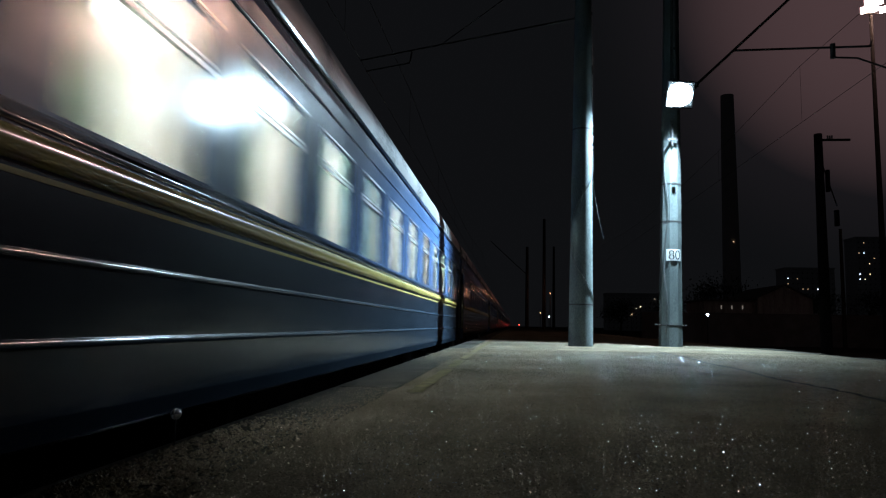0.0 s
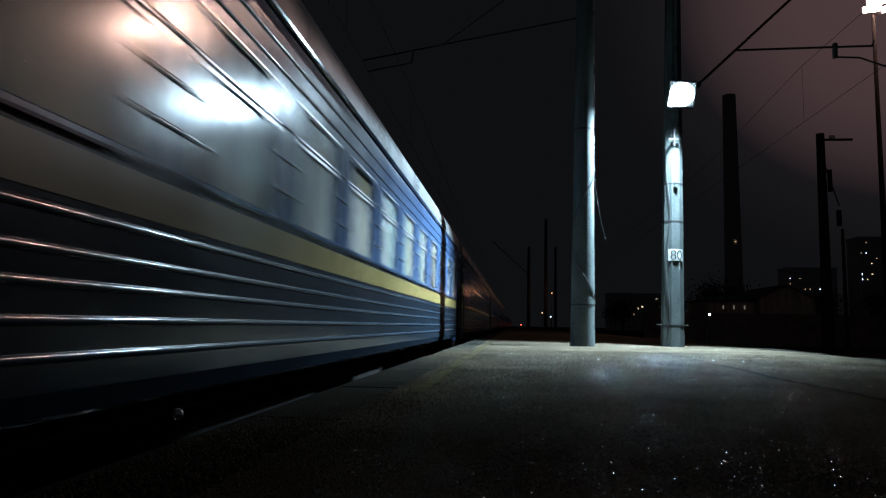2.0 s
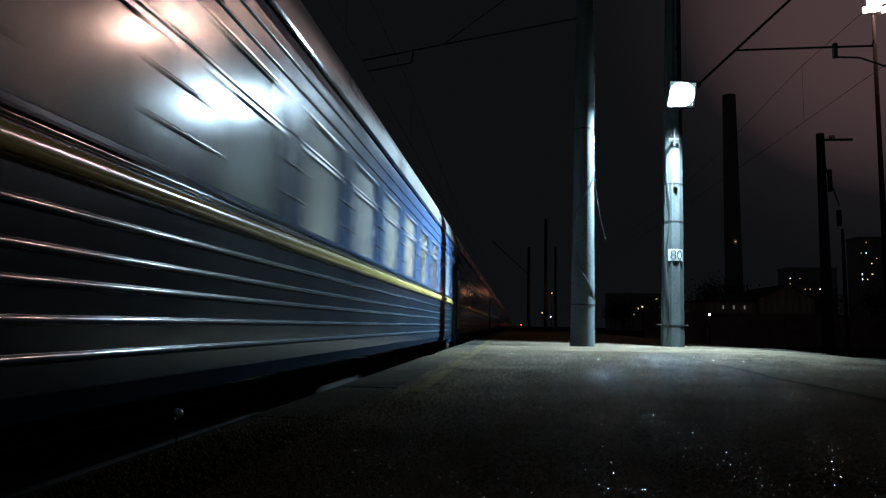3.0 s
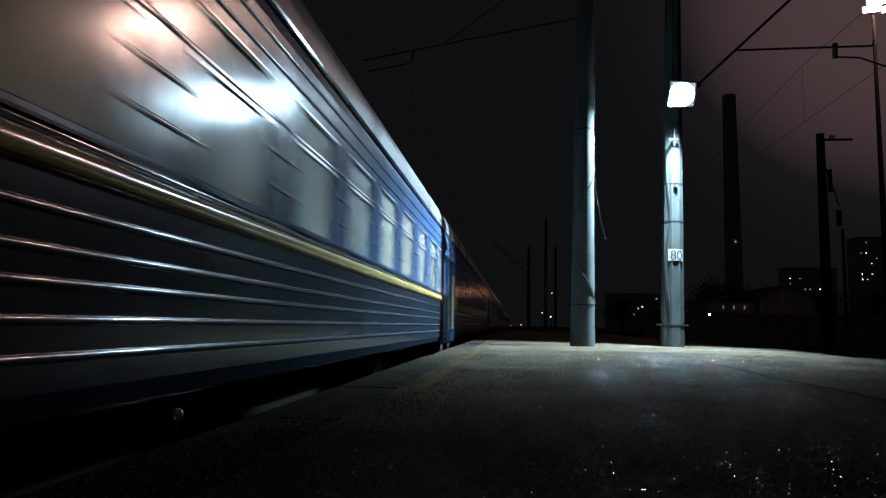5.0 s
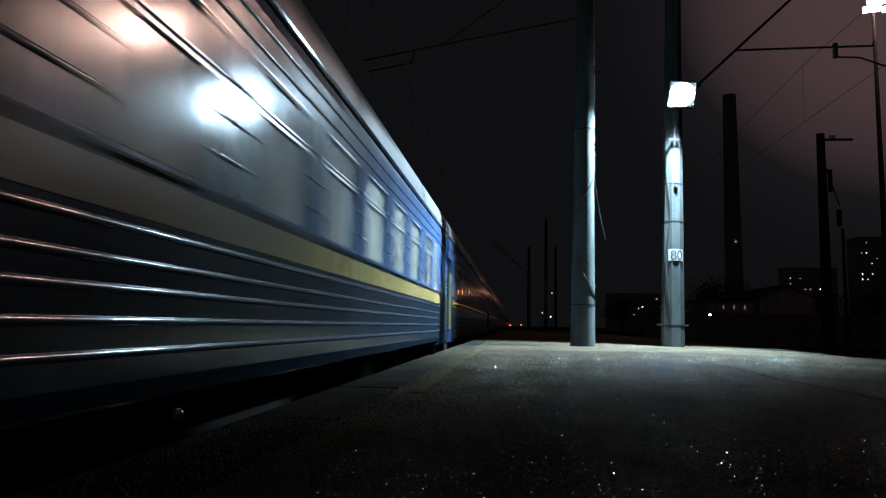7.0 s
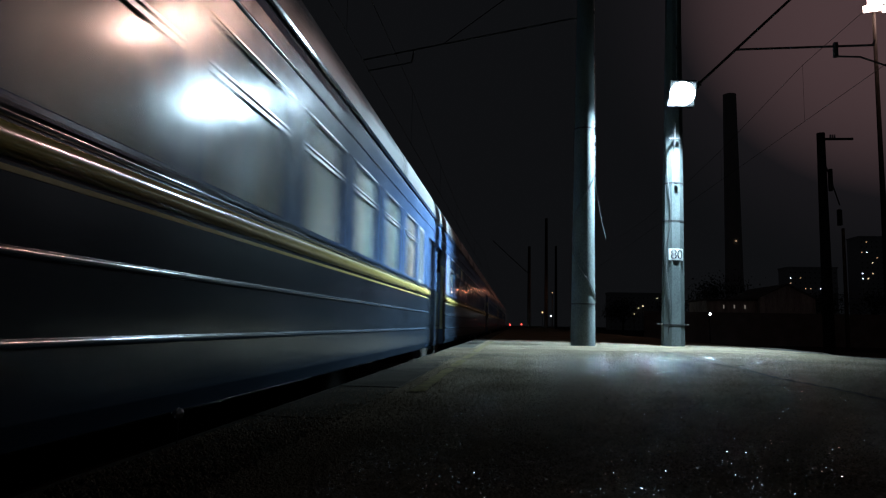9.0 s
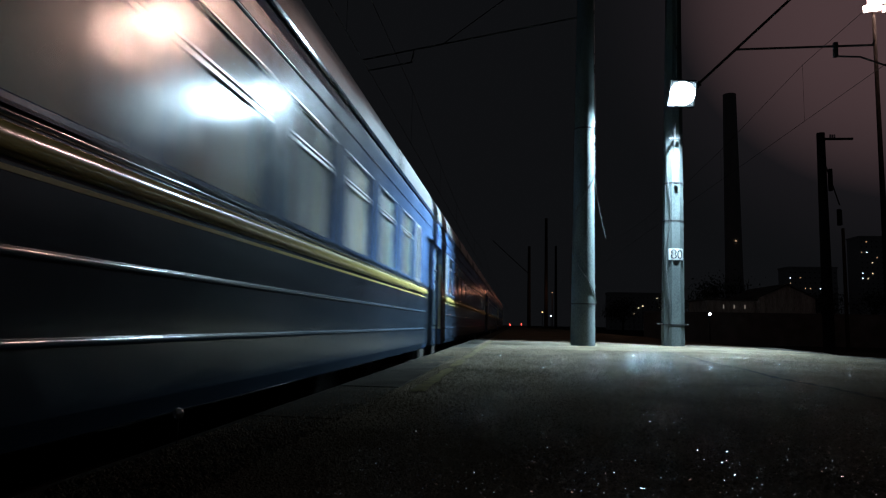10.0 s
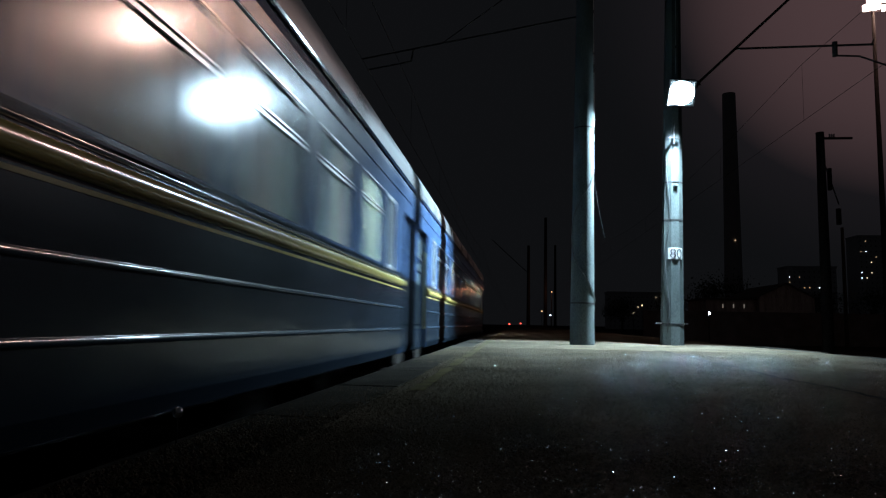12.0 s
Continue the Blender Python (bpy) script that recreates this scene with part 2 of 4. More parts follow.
def extrude(profile, y0, y1, closed=True):
    """A profile of (x, z) drawn along y."""
    bm = bmesh.new()
    rings = [[bm.verts.new((x, y, z)) for x, z in profile] for y in (y0, y1)]
    n = len(profile)
    for i in range(n if closed else n - 1):
        j = (i + 1) % n
        bm.faces.new((rings[0][i], rings[0][j], rings[1][j], rings[1][i]))
    if closed:
        bm.faces.new(rings[0])
        bm.faces.new(rings[1][::-1])
    return bm

# ---------------------------------------------------------------- ground, platform
def build_ground():
    bm = bmesh.new()
    bmesh.ops.create_grid(bm, x_segments=60, y_segments=60, size=1)
    for v in bm.verts:
        v.co = Vector((v.co.x * abs(v.co.x) * 1500, 300 + v.co.y * abs(v.co.y) * 1600, -1.32))
        if v.co.x < -4.9 or v.co.x > 8:
            v.co.z += noise.noise(v.co * 0.11) * 0.12
    tagged(part("ground", bm, BALLAST), "dark ballast and cinder ground of the railway yard", "ground", kind="structure")


def build_platform():
    bm = bmesh.new()
    random.seed(4)
    xs = [-0.75 + i * (6.15 / 22) for i in range(23)]
    ys = [-6 + 0.6 * j for j in range(60)] + [30 + 3 * j for j in range(50)]
    grid = []
    for y in ys:
        row = []
        for x in xs:
            z = noise.noise(Vector((x * 0.35, y * 0.22, 3))) * 0.016 + noise.noise(Vector((x * 1.3, y * 1.1, 7))) * 0.004
            row.append(bm.verts.new((x, y, z - 0.004)))
        grid.append(row)
    for j in range(len(ys) - 1):
        for i in range(len(xs) - 1):
            bm.faces.new((grid[j][i], grid[j][i + 1], grid[j + 1][i + 1], grid[j + 1][i]))
    tagged(part("platform_floor", bm, ASPHALT, smooth=True), "worn dark asphalt platform surface with glittering grains",
           "platform floor", kind="structure")
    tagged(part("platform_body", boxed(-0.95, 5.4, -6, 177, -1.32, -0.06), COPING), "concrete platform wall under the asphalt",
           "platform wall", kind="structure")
    # coping slabs along both edges
    for side, (x0, x1) in (("track", (-1.17, -0.75)), ("yard", (5.4, 5.73))):
        base = thing("platform_edge", "concrete coping slabs along the platform edge", "platform edge", kind="structure")
        meshes = []
        for k in range(4):
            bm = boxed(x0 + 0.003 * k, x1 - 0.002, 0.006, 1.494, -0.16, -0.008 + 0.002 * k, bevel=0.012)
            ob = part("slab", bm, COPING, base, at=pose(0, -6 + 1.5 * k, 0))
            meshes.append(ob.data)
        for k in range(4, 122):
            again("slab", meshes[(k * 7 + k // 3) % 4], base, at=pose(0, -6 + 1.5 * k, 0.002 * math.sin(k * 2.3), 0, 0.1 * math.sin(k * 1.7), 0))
    # worn warning line, in dashes where the paint has survived
    line = thing("warning_line", "worn yellow painted warning line along the platform edge", "painted line", kind="structure")
    random.seed(9)
    y = 4.2
    while y < 60:
        n = random.uniform(1.2, 3.4)
        bm = bmesh.new()
        k = max(3, int(n / 0.12))
        a = [bm.verts.new((-0.64 + random.uniform(-.012, .012), y + n * i / k, 0.0)) for i in range(k + 1)]
        b = [bm.verts.new((-0.55 + random.uniform(-.012, .012), y + n * i / k, 0.0)) for i in range(k + 1)]
        for i in range(k):
            bm.faces.new((a[i], b[i], b[i + 1], a[i + 1]))
        for v in bm.verts:
            v.co.z = noise.noise(Vector((v.co.x * 0.35, v.co.y * 0.22, 3))) * 0.016 + 0.006
        part("painted_dash", bm, OLD_LINE, line)
        y += n + random.uniform(0.05, 0.5)
    # settled joint running over the asphalt
    bm = bmesh.new()
    prev = None
    for i in range(90):
        y = 2.0 + i * 0.12
        x = 2.16 + 0.034 * (y - 4.0) + 0.03 * math.sin(i * 0.31) + 0.012 * math.sin(i * 1.9)
        z = noise.noise(Vector((x * 0.35, y * 0.22, 3))) * 0.016 + 0.005
        cur = (bm.verts.new((x, y, z)), bm.verts.new((x + 0.05 + 0.02 * math.sin(i * 2.1), y, z)))
        if prev:
            bm.faces.new((prev[0], cur[0], cur[1], prev[1]))
        prev = cur
    tagged(part("asphalt_joint", bm, BITUMEN), "dark bitumen-filled crack across the platform asphalt", "crack", kind="structure")
    # rough chippings standing proud of the asphalt
    rng = np.random.default_rng(5)
    n = 150000
    y = 0.7 + 11.5 * rng.random(n) ** 1.35
    x = -1.12 + (np.minimum(5.35, 1.1 + 0.85 * y) + 1.12) * rng.random(n)
    r = rng.uniform(0.006, 0.013, n) * (0.7 + 0.045 * y)
    h = r * rng.uniform(0.35, 0.8, n)
    turn = rng.uniform(0, 6.28, n)
    z0 = np.array([noise.noise(Vector((a * 0.35, b * 0.22, 3))) * 0.016 + noise.noise(Vector((a * 1.3, b * 1.1, 7))) * 0.004 for a, b in zip(x, y)]) - 0.007
    co = np.zeros((n, 6, 3))
    for k in range(5):
        a = turn + 2 * math.pi * k / 5 + rng.normal(0, 0.15, n)
        q = r * rng.uniform(0.8, 1.2, n)
        co[:, k] = np.stack((x + q * np.cos(a), y + q * np.sin(a), z0), 1)
    co[:, 5] = np.stack((x + r * rng.normal(0, 0.2, n), y + r * rng.normal(0, 0.2, n), z0 + 0.003 + h), 1)
    tri = np.array([(k, (k + 1) % 5, 5) for k in range(5)])
    faces = (np.arange(n)[:, None, None] * 6 + tri[None]).reshape(-1, 3)
    me = bpy.data.meshes.new("asphalt_chippings")
    me.vertices.add(n * 6)
    me.vertices.foreach_set("co", co.reshape(-1))
    me.loops.add(len(faces) * 3)
    me.loops.foreach_set("vertex_index", faces.reshape(-1).astype(np.int32))
    me.polygons.add(len(faces))
    me.polygons.foreach_set("loop_start", np.arange(0, len(faces) * 3, 3, dtype=np.int32))
    me.update(calc_edges=True)
    me.materials.append(ASPHALT)
    tagged(new("asphalt_chippings", me), "rough dark stone chippings standing out of the asphalt", "chippings", kind="stuff")
    # glittering mineral grains in the surface
    random.seed(21)
    verts, faces = [], []
    for i in range(150000):
        y = 0.9 + 9.5 * random.random() ** 1.4
        x = random.uniform(-0.5, min(5.3, 0.9 + 0.75 * y))
        r = min(0.0030, 0.0008 * random.paretovariate(2.2)) * (0.85 + 0.04 * y)
        z = noise.noise(Vector((x * 0.35, y * 0.22, 3))) * 0.016 + noise.noise(Vector((x * 1.3, y * 1.1, 7))) * 0.004 + 0.004
        tilt = Euler((random.gauss(0, 0.31), random.gauss(0, 0.31), random.uniform(0, 6.28))).to_matrix()
        o = len(verts)
        for c in ((1, 0.1, 0.5), (-0.2, 1, 0.5), (-0.9, -0.3, 0.5), (0.2, -1, 0.5), (0, 0, -1.0)):
            verts.append(Vector((x, y, z)) + tilt @ (Vector(c) * r))
        faces += [(o, o + 1, o + 2, o + 3), (o, o + 4, o + 1), (o + 1, o + 4, o + 2), (o + 2, o + 4, o + 3), (o + 3, o + 4, o)]
    me = bpy.data.meshes.new("mineral_grains")
    me.from_pydata(verts, [], faces)
    me.materials.append(GRAIN)
    tagged(new("mineral_grains", me), "tiny glittering mineral grains set in the platform asphalt", "grains", kind="stuff")
    # bright pin at the platform edge
    pin = thing("edge_pin", "short steel pin with a polished head at the platform edge", "pin", at=pose(-1.13, 2.27, 0))
    part("shaft", rod(bmesh.new(), (0, 0, -0.01), (0, 0, 0.085), 0.003), IRON, pin)
    bm = bmesh.new()
    bmesh.ops.create_uvsphere(bm, u_segments=12, v_segments=8, radius=0.019, matrix=pose(0, 0, 0.093))
    part("head", bm, POLISHED, pin, "polished steel head", smooth=True)


TRACK_X = -3.15


def build_track(cx, name):
    tr = thing(name, "steel rails on concrete sleepers in dark ballast", "railway track", kind="structure")
    for s in (-0.76, 0.76):
        prof = [(cx + s + a, b) for a, b in ((-0.075, -1.28), (0.075, -1.28), (0.075, -1.265), (0.012, -1.25), (0.012, -1.15), (0.036, -1.135),
                                             (0.036, -1.105), (0.03, -1.10), (-0.03, -1.10), (-0.036, -1.105), (-0.036, -1.135), (-0.012, -1.15), (-0.012, -1.25), (-0.075, -1.265))]
        part("rail", extrude(prof, -60, 420), STEEL, tr)
    first = None
    for k in range(150):
        if first is None:
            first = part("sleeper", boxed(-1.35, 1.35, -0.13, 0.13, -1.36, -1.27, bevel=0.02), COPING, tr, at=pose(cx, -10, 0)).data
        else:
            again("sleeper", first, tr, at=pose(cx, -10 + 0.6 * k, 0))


# ---------------------------------------------------------------- coaches
HALF = {"smooth": 11.85, "ribbed": 11.93}   # half the length of a body
SIDE = 1.55                                 # half its width


def half_round(z, r, x0=SIDE, steps=6):
    return [(x0 - 0.004, z - r)] + [(x0 + r * 0.8 * math.sin(math.pi * (i + 0.5) / steps), z - r * math.cos(math.pi * (i + 0.5) / steps)) for i in range(steps)] + [(x0 - 0.004, z + r)]


WIN_Z0, WIN_Z1, WIN_W = 1.10, 2.0, 0.98
WINS = [-8.8 + 1.6 * i for i in range(12)]


DOOR_END = 11.62
WALL_T = 0.06
INSET = 0.075                               # the vestibule ends stand back from the sides
BEND = 10.92


def lower_panel(a, b, kind):
    """Lower side sheet, curved in at the skirt; the ribbed coaches sit higher."""
    z = 0.09 if kind == "ribbed" else 0.0
    return extrude([(SIDE - 0.10, z - 0.06), (SIDE - 0.03, z - 0.03), (SIDE, z + 0.06), (SIDE, WIN_Z0), (SIDE - WALL_T, WIN_Z0), (SIDE - WALL_T, z)], a, b)


def side_wall(car, turn, kind, blue, half):
    """One side with real window and door openings: sheets below and above, pillars between."""
    back = turn @ pose(-INSET, 0, 0)
    again("side_sheet", shared("sheet_" + kind, lambda: lower_panel(-BEND, BEND, kind), SHADED_BLUE), car, at=turn)
    again("corner_sheet", shared("corner_a" + kind, lambda: lower_panel(DOOR_END, half, kind), SHADED_BLUE), car, at=back)
    again("corner_sheet", shared("corner_b" + kind, lambda: lower_panel(-half, -DOOR_END, kind), SHADED_BLUE), car, at=back)
    again("top_sheet", shared("top_" + kind, lambda: extrude([(SIDE - WALL_T, WIN_Z1), (SIDE, WIN_Z1), (SIDE, 2.36), (SIDE - 0.015, 2.46), (SIDE - WALL_T, 2.46)], -half, half), blue), car, at=turn)
    holes = [(y - WIN_W / 2, y + WIN_W / 2) for y in WINS] + [(-10.12, -9.67), (9.67, 10.12), (-DOOR_END, -BEND), (BEND, DOOR_END)]
    if kind == "ribbed":                       # their leading end is closed, with ribs across it
        holes = [h for h in holes if not -10.5 < h[0] < -8.0]
    holes.sort()
    y = -half
    for a, b in holes + [(half, half)]:
        w = a - y
        if w > 0.01:
            again("pillar", shared("pillar%d%s" % (round(w * 1000), kind), lambda w=w: boxed(-WALL_T, 0, 0, w, WIN_Z0, WIN_Z1), blue), car,
                  at=(back if abs(y + w / 2) > BEND else turn) @ pose(SIDE, y, 0))
        y = b
    for s in (-1, 1):
        y0, y1 = sorted((s * (BEND - 0.05), s * (BEND + 0.003)))
        jamb = again("jamb", shared("jamb%d%s" % (s, kind), lambda: boxed(SIDE - INSET - 0.05, SIDE - 0.004, y0, y1, -0.02, WIN_Z1), blue), car, at=turn)
        c0, c1 = sorted((s * BEND, s * half))
        again("soffit", shared("soffit%d%s" % (s, kind), lambda: boxed(SIDE - INSET - 0.06, SIDE - WALL_T, c0, c1, WIN_Z1, WIN_Z1 + 0.03), blue), car, at=turn)
        p0, p1 = sorted((s * (BEND + 0.003), s * (BEND + 0.012)))
        again("warning_panel", shared("jamb_panel%d" % s, lambda: boxed(SIDE - INSET + 0.012, SIDE - 0.012, p0, p1, 0.30, 1.68, bevel=0.004), JAMB), jamb, "pale yellow painted jamb panel")
        again("jamb_handrail", shared("jamb_rail%d" % s, lambda: rod(bmesh.new(), (SIDE - 0.10, s * (BEND + 0.05), 0.32), (SIDE - 0.10, s * (BEND + 0.05), 1.66), 0.012), IRON, True), jamb)


def curtain_mesh(width, height, seed):
    """A gathered curtain, thick enough to have two faces."""
    random.seed(seed)
    bm = bmesh.new()
    n = 18
    ph = random.uniform(0, 6)
    rows = []
    for z, pinch in ((0.0, 0.93), (height * 0.5, 0.9), (height, 1.0)):
        rows.append([bm.verts.new((0.009 * math.sin(i * 1.25 + ph) + 0.004 * math.sin(i * 2.9), width * pinch * i / n, z)) for i in range(n + 1)])
    for a, b in zip(rows, rows[1:]):
        for i in range(n):
            bm.faces.new((a[i], a[i + 1], b[i + 1], b[i]))
    return bm


def frame_ring(y0, y1, z0, z1, w, x0, x1):
    """A rectangular frame in one piece, its outer edge slightly rounded back."""
    bm = bmesh.new()
    loops = []
    for x, i in ((x0, 0.0), (x1 - 0.004, 0.0), (x1, 0.006), (x1, w - 0.006), (x1 - 0.004, w), (x0, w)):
        loops.append([bm.verts.new((x, y, z)) for y, z in ((y0 + i, z0 + i), (y1 - i, z0 + i), (y1 - i, z1 - i), (y0 + i, z1 - i))])
    for a, b in zip(loops, loops[1:] + loops[:1]):
        for k in range(4):
            bm.faces.new((a[k], a[(k + 1) % 4], b[(k + 1) % 4], b[k]))
    return bm


SHARED = {}


def shared(key, make, material, smooth=False):
    if key not in SHARED:
        bm = make()
        me = bpy.data.meshes.new(key)
        bmesh.ops.recalc_face_normals(bm, faces=bm.faces)
        bm.to_mesh(me)
        bm.free()
        me.materials.append(material)
        if smooth:
            me.shade_smooth()
            me.set_sharp_from_angle(angle=radians(48))
        SHARED[key] = me
    return SHARED[key]


def window(car, y, turn, style, lit, cold, rnd):
    """style: drawn, half, open"""
    w, h = WIN_W, WIN_Z1 - WIN_Z0
    fr = again("window", shared("window_frame", lambda: frame_ring(-w / 2 - 0.03, w / 2 + 0.03, -0.03, h + 0.03, 0.045, -0.03, 0.006), BLUE), car,
               at=turn @ pose(SIDE, y, WIN_Z0))
    again("transom", shared("transom", lambda: boxed(-0.022, 0.004, -w / 2 + 0.03, w / 2 - 0.03, 0.605, 0.63), ALU), fr)
    low = again("pane", shared("pane", lambda: boxed(-0.020, -0.014, -w / 2 + 0.02, w / 2 - 0.02, 0.02, 0.60), GLASS), fr, "glossy lower window pane")
    if style != "open":
        high = again("pane", shared("top_pane", lambda: boxed(-0.020, -0.014, -w / 2 + 0.02, w / 2 - 0.02, 0.645, h - 0.02), GLASS), fr, "glossy upper window pane")
        high.visible_shadow = False
    low.visible_shadow = False
    cm = CURTAIN_WARM if lit else CURTAIN
    key = "warm" if lit else "white"
    if style == "half":
        again("curtain", shared("curtain_a" + key, lambda: curtain_mesh(0.30, 0.9, 1), cm, True), fr, at=pose(-0.042, -0.48, 0))
        again("curtain", shared("curtain_a" + key, lambda: curtain_mesh(0.30, 0.9, 1), cm, True), fr, at=pose(-0.042, 0.20, 0))
    else:
        again("curtain", shared("curtain_b" + key, lambda: curtain_mesh(0.47, 0.9, 2), cm, True), fr, at=pose(-0.042, -0.48, 0))
        again("curtain", shared("curtain_c" + key, lambda: curtain_mesh(0.44, 0.9, 3), cm, True), fr, at=pose(-0.042, 0.03, 0))
    again("top_strip", shared("top_strip", lambda: boxed(0.0, 0.016, -w / 2 + 0.01, w / 2 - 0.01, h + 0.0, h + 0.014), ALU), fr)
    again("sash_rail", shared("sash_rail", lambda: boxed(-0.020, 0.002, -w / 2 + 0.03, w / 2 - 0.03, 0.652, 0.668), ALU), fr)
    again("sill", shared("sill", lambda: boxed(0.0, 0.022, -w / 2 - 0.02, w / 2 + 0.02, -0.035, -0.02), RIB), fr)
    if cold:
        again("tube_lamp", shared("white_tube_lamp", lambda: boxed(-0.42, -0.34, -0.4, 0.4, 0.78, 0.84), TUBE_WHITE), fr, "glowing white compartment lamp")
    if lit:
        again("tube_lamp", shared("tube_lamp", lambda: boxed(-0.42, -0.34, -0.4, 0.4, 0.78, 0.84), TUBE_LIT), fr, "glowing compartment lamp")


def coach(kind, stripe, lit=(), opened=(), cold=(), seed=0, red=False):
    """One passenger coach, its base on the platform's level, long axis on y."""
    rnd = random.Random(seed)
    half = HALF[kind]
    blue = BLUE if kind == "smooth" else BLUE_OLD
    words = {"smooth": "blue smooth-sided passenger coach with a yellow belt rail",
             "ribbed": "blue corrugated passenger coach with a yellow belt stripe"}[kind]
    words += ", some windows lit" if lit or cold else ", curtains drawn"
    car = thing("passenger_coach", words, "railway coach", group="coaches of the passing train")
    for rz in (0, 180):
        turn = pose(0, 0, 0, 0, 0, rz)
        side_wall(car, turn, kind, blue, half)
        zs = (0.27, 0.40, 0.53, 0.645, 0.785) if kind == "ribbed" else (0.318, 0.615)
        for z in zs:
            again("rib", shared("rib%d%s" % (z * 1000, kind), lambda z=z: extrude(half_round(z, 0.018), -10.86, 10.86), RIB, True), car, at=turn)
        for z in ((2.12, 2.27) if kind == "ribbed" else (2.22,)):
            again("rib", shared("rib%d%s" % (z * 1000, kind), lambda z=z: extrude(half_round(z, 0.018), -half + 0.02, half - 0.02), blue, True), car, at=turn)
        if stripe == "rail":
            again("belt_rail", shared("belt_rail", lambda: extrude(half_round(0.965, 0.055), -10.88, 10.88), YELLOW, True), car, "yellow half-round belt rail", at=turn)
            again("moulding", shared("moulding", lambda: extrude(half_round(1.048, 0.016), -10.88, 10.88), RIB, True), car, "narrow glossy moulding", at=turn)
            if kind == "smooth":
                again("pinstripe", shared("pinstripe", lambda: boxed(SIDE - 0.002, SIDE + 0.003, -10.88, 10.88, 0.865, 0.885), YELLOW), car, "thin yellow line", at=turn)
        else:
            again("belt_stripe", shared("belt_stripe", lambda: boxed(SIDE - 0.002, SIDE + 0.004, -10.88, 10.88, 0.84, 1.03), YELLOW_OLD), car, "faded yellow painted stripe", at=turn)
        again("gutter", shared("gutter_" + kind, lambda: extrude([(SIDE - 0.02, 2.474), (SIDE + 0.02, 2.474), (SIDE + 0.024, 2.498), (SIDE - 0.02, 2.503)], -half, half), RIB), car, at=turn)
        for i, y in enumerate(WINS):
            if kind == "ribbed" and i == 0:
                continue
            if rz == 180:
                fr = again("window", shared("window_frame", None, BLUE), car, at=turn @ pose(SIDE, y, WIN_Z0))
                again("pane", shared("far_pane", lambda: boxed(-0.030, -0.024, -WIN_W / 2 + 0.02, WIN_W / 2 - 0.02, 0.02, 0.88), GLASS), fr)
                continue
            style = "half" if i in cold else "open" if i in opened else ("half" if rnd.random() < 0.42 else "drawn")
            window(car, y, turn, style, i in lit, i in cold, rnd)
        for y in ((9.895,) if kind == "ribbed" else (-9.895, 9.895)):
            fr = again("washroom_window", shared("wc_frame", lambda: frame_ring(-0.25, 0.25, -0.02, 0.92, 0.05, -0.05, 0.012), ALU), car, at=turn @ pose(SIDE, y, WIN_Z0))
            again("frosted_pane", shared("wc_pane", lambda: boxed(-0.04, -0.02, -0.215, 0.215, 0.01, 0.89), FROST), fr, "frosted white pane")
        if kind == "ribbed":
            for z in (1.30, 1.55, 1.80):
                for a, b in ((-10.9, -7.75), (10.16, 10.9), (9.36, 9.63)):
                    again("short_rib", shared("short_rib%d_%d" % (z * 100, a * 100), lambda: extrude(half_round(z, 0.018), a, b), blue, True), car, at=turn)
            if rz == 0:
                for z in (1.30, 1.53, 1.76):
                    for ya, yb in zip(WINS[1:], WINS[2:]):
                        again("short_rib", shared("pillar_rib%d" % (z * 100), lambda: extrude(half_round(z, 0.016), -0.27, 0.27), blue, True), car, at=pose(0, (ya + yb) / 2, 0))
            for y in (-11.29, 11.29):
                lv = again("louvre", shared("louvre_frame", lambda: frame_ring(-0.32, 0.32, 0, 0.2, 0.02, -0.01, 0.012), blue), car, at=turn @ pose(SIDE, y, 2.13))
                for k in range(6):
                    again("slat", shared("louvre_slat", lambda: boxed(-0.005, 0.012, -0.03, 0.03, 0.025, 0.175), DARK), lv, at=pose(0, -0.25 + 0.1 * k, 0))
        for y in (-11.29, 11.29):
            d = again("door", shared("door_" + kind, lambda: frame_ring(-0.325, 0.325, -0.05, 2.0, 0.10, -0.045, -0.010), SHADED_BLUE), car, at=turn @ pose(SIDE - INSET, y, 0.0))
            again("door_panel", shared("door_panel_" + kind, lambda: boxed(-0.040, -0.018, -0.23, 0.23, 0.04, 1.08), SHADED_BLUE), d)
            again("door_pane", shared("door_pane", lambda: boxed(-0.040, -0.032, -0.23, 0.23, 1.08, 1.91), DOOR_GLASS), d) if not (red and rz == 0 and y > 0) else again(
                "door_pane", shared("lit_door_pane", lambda: boxed(-0.040, -0.032, -0.23, 0.23, 1.08, 1.91), BLIND), d, "door pane lit red from the vestibule")
            for z in (1.30, 1.52):
                again("guard_bar", shared("guard_bar%d" % (z * 100), lambda z=z: extrude(half_round(z, 0.018, -0.014), -0.24, 0.24), IRON, True), d, "dark bar across the door window")
            for s in (-0.37, 0.37):
                def bar():
                    b = bmesh.new()
                    rod(b, (0.06, 0, 0.35), (0.06, 0, 1.45), 0.014)
                    rod(b, (0, 0, 0.37), (0.06, 0, 0.37), 0.012)
                    rod(b, (0, 0, 1.43), (0.06, 0, 1.43), 0.012)
                    return b
                again("handrail", shared("handrail", bar, SHADED_BLUE, True), d, at=pose(0, s, 0))
            def steps():
                b = bmesh.new()
                pts = [(-0.02, 0.02), (-0.02, -0.26), (0.0, -0.26), (0.0, -0.30), (-0.32, -0.30), (-0.32, 0.02), (-0.30, 0.02), (-0.30, -0.27), (-0.04, -0.27), (-0.04, 0.02)]
                rings = [[b.verts.new((x, y, z)) for x, z in pts] for y in (-0.34, 0.34)]
                for i in range(len(pts)):
                    j = (i + 1) % len(pts)
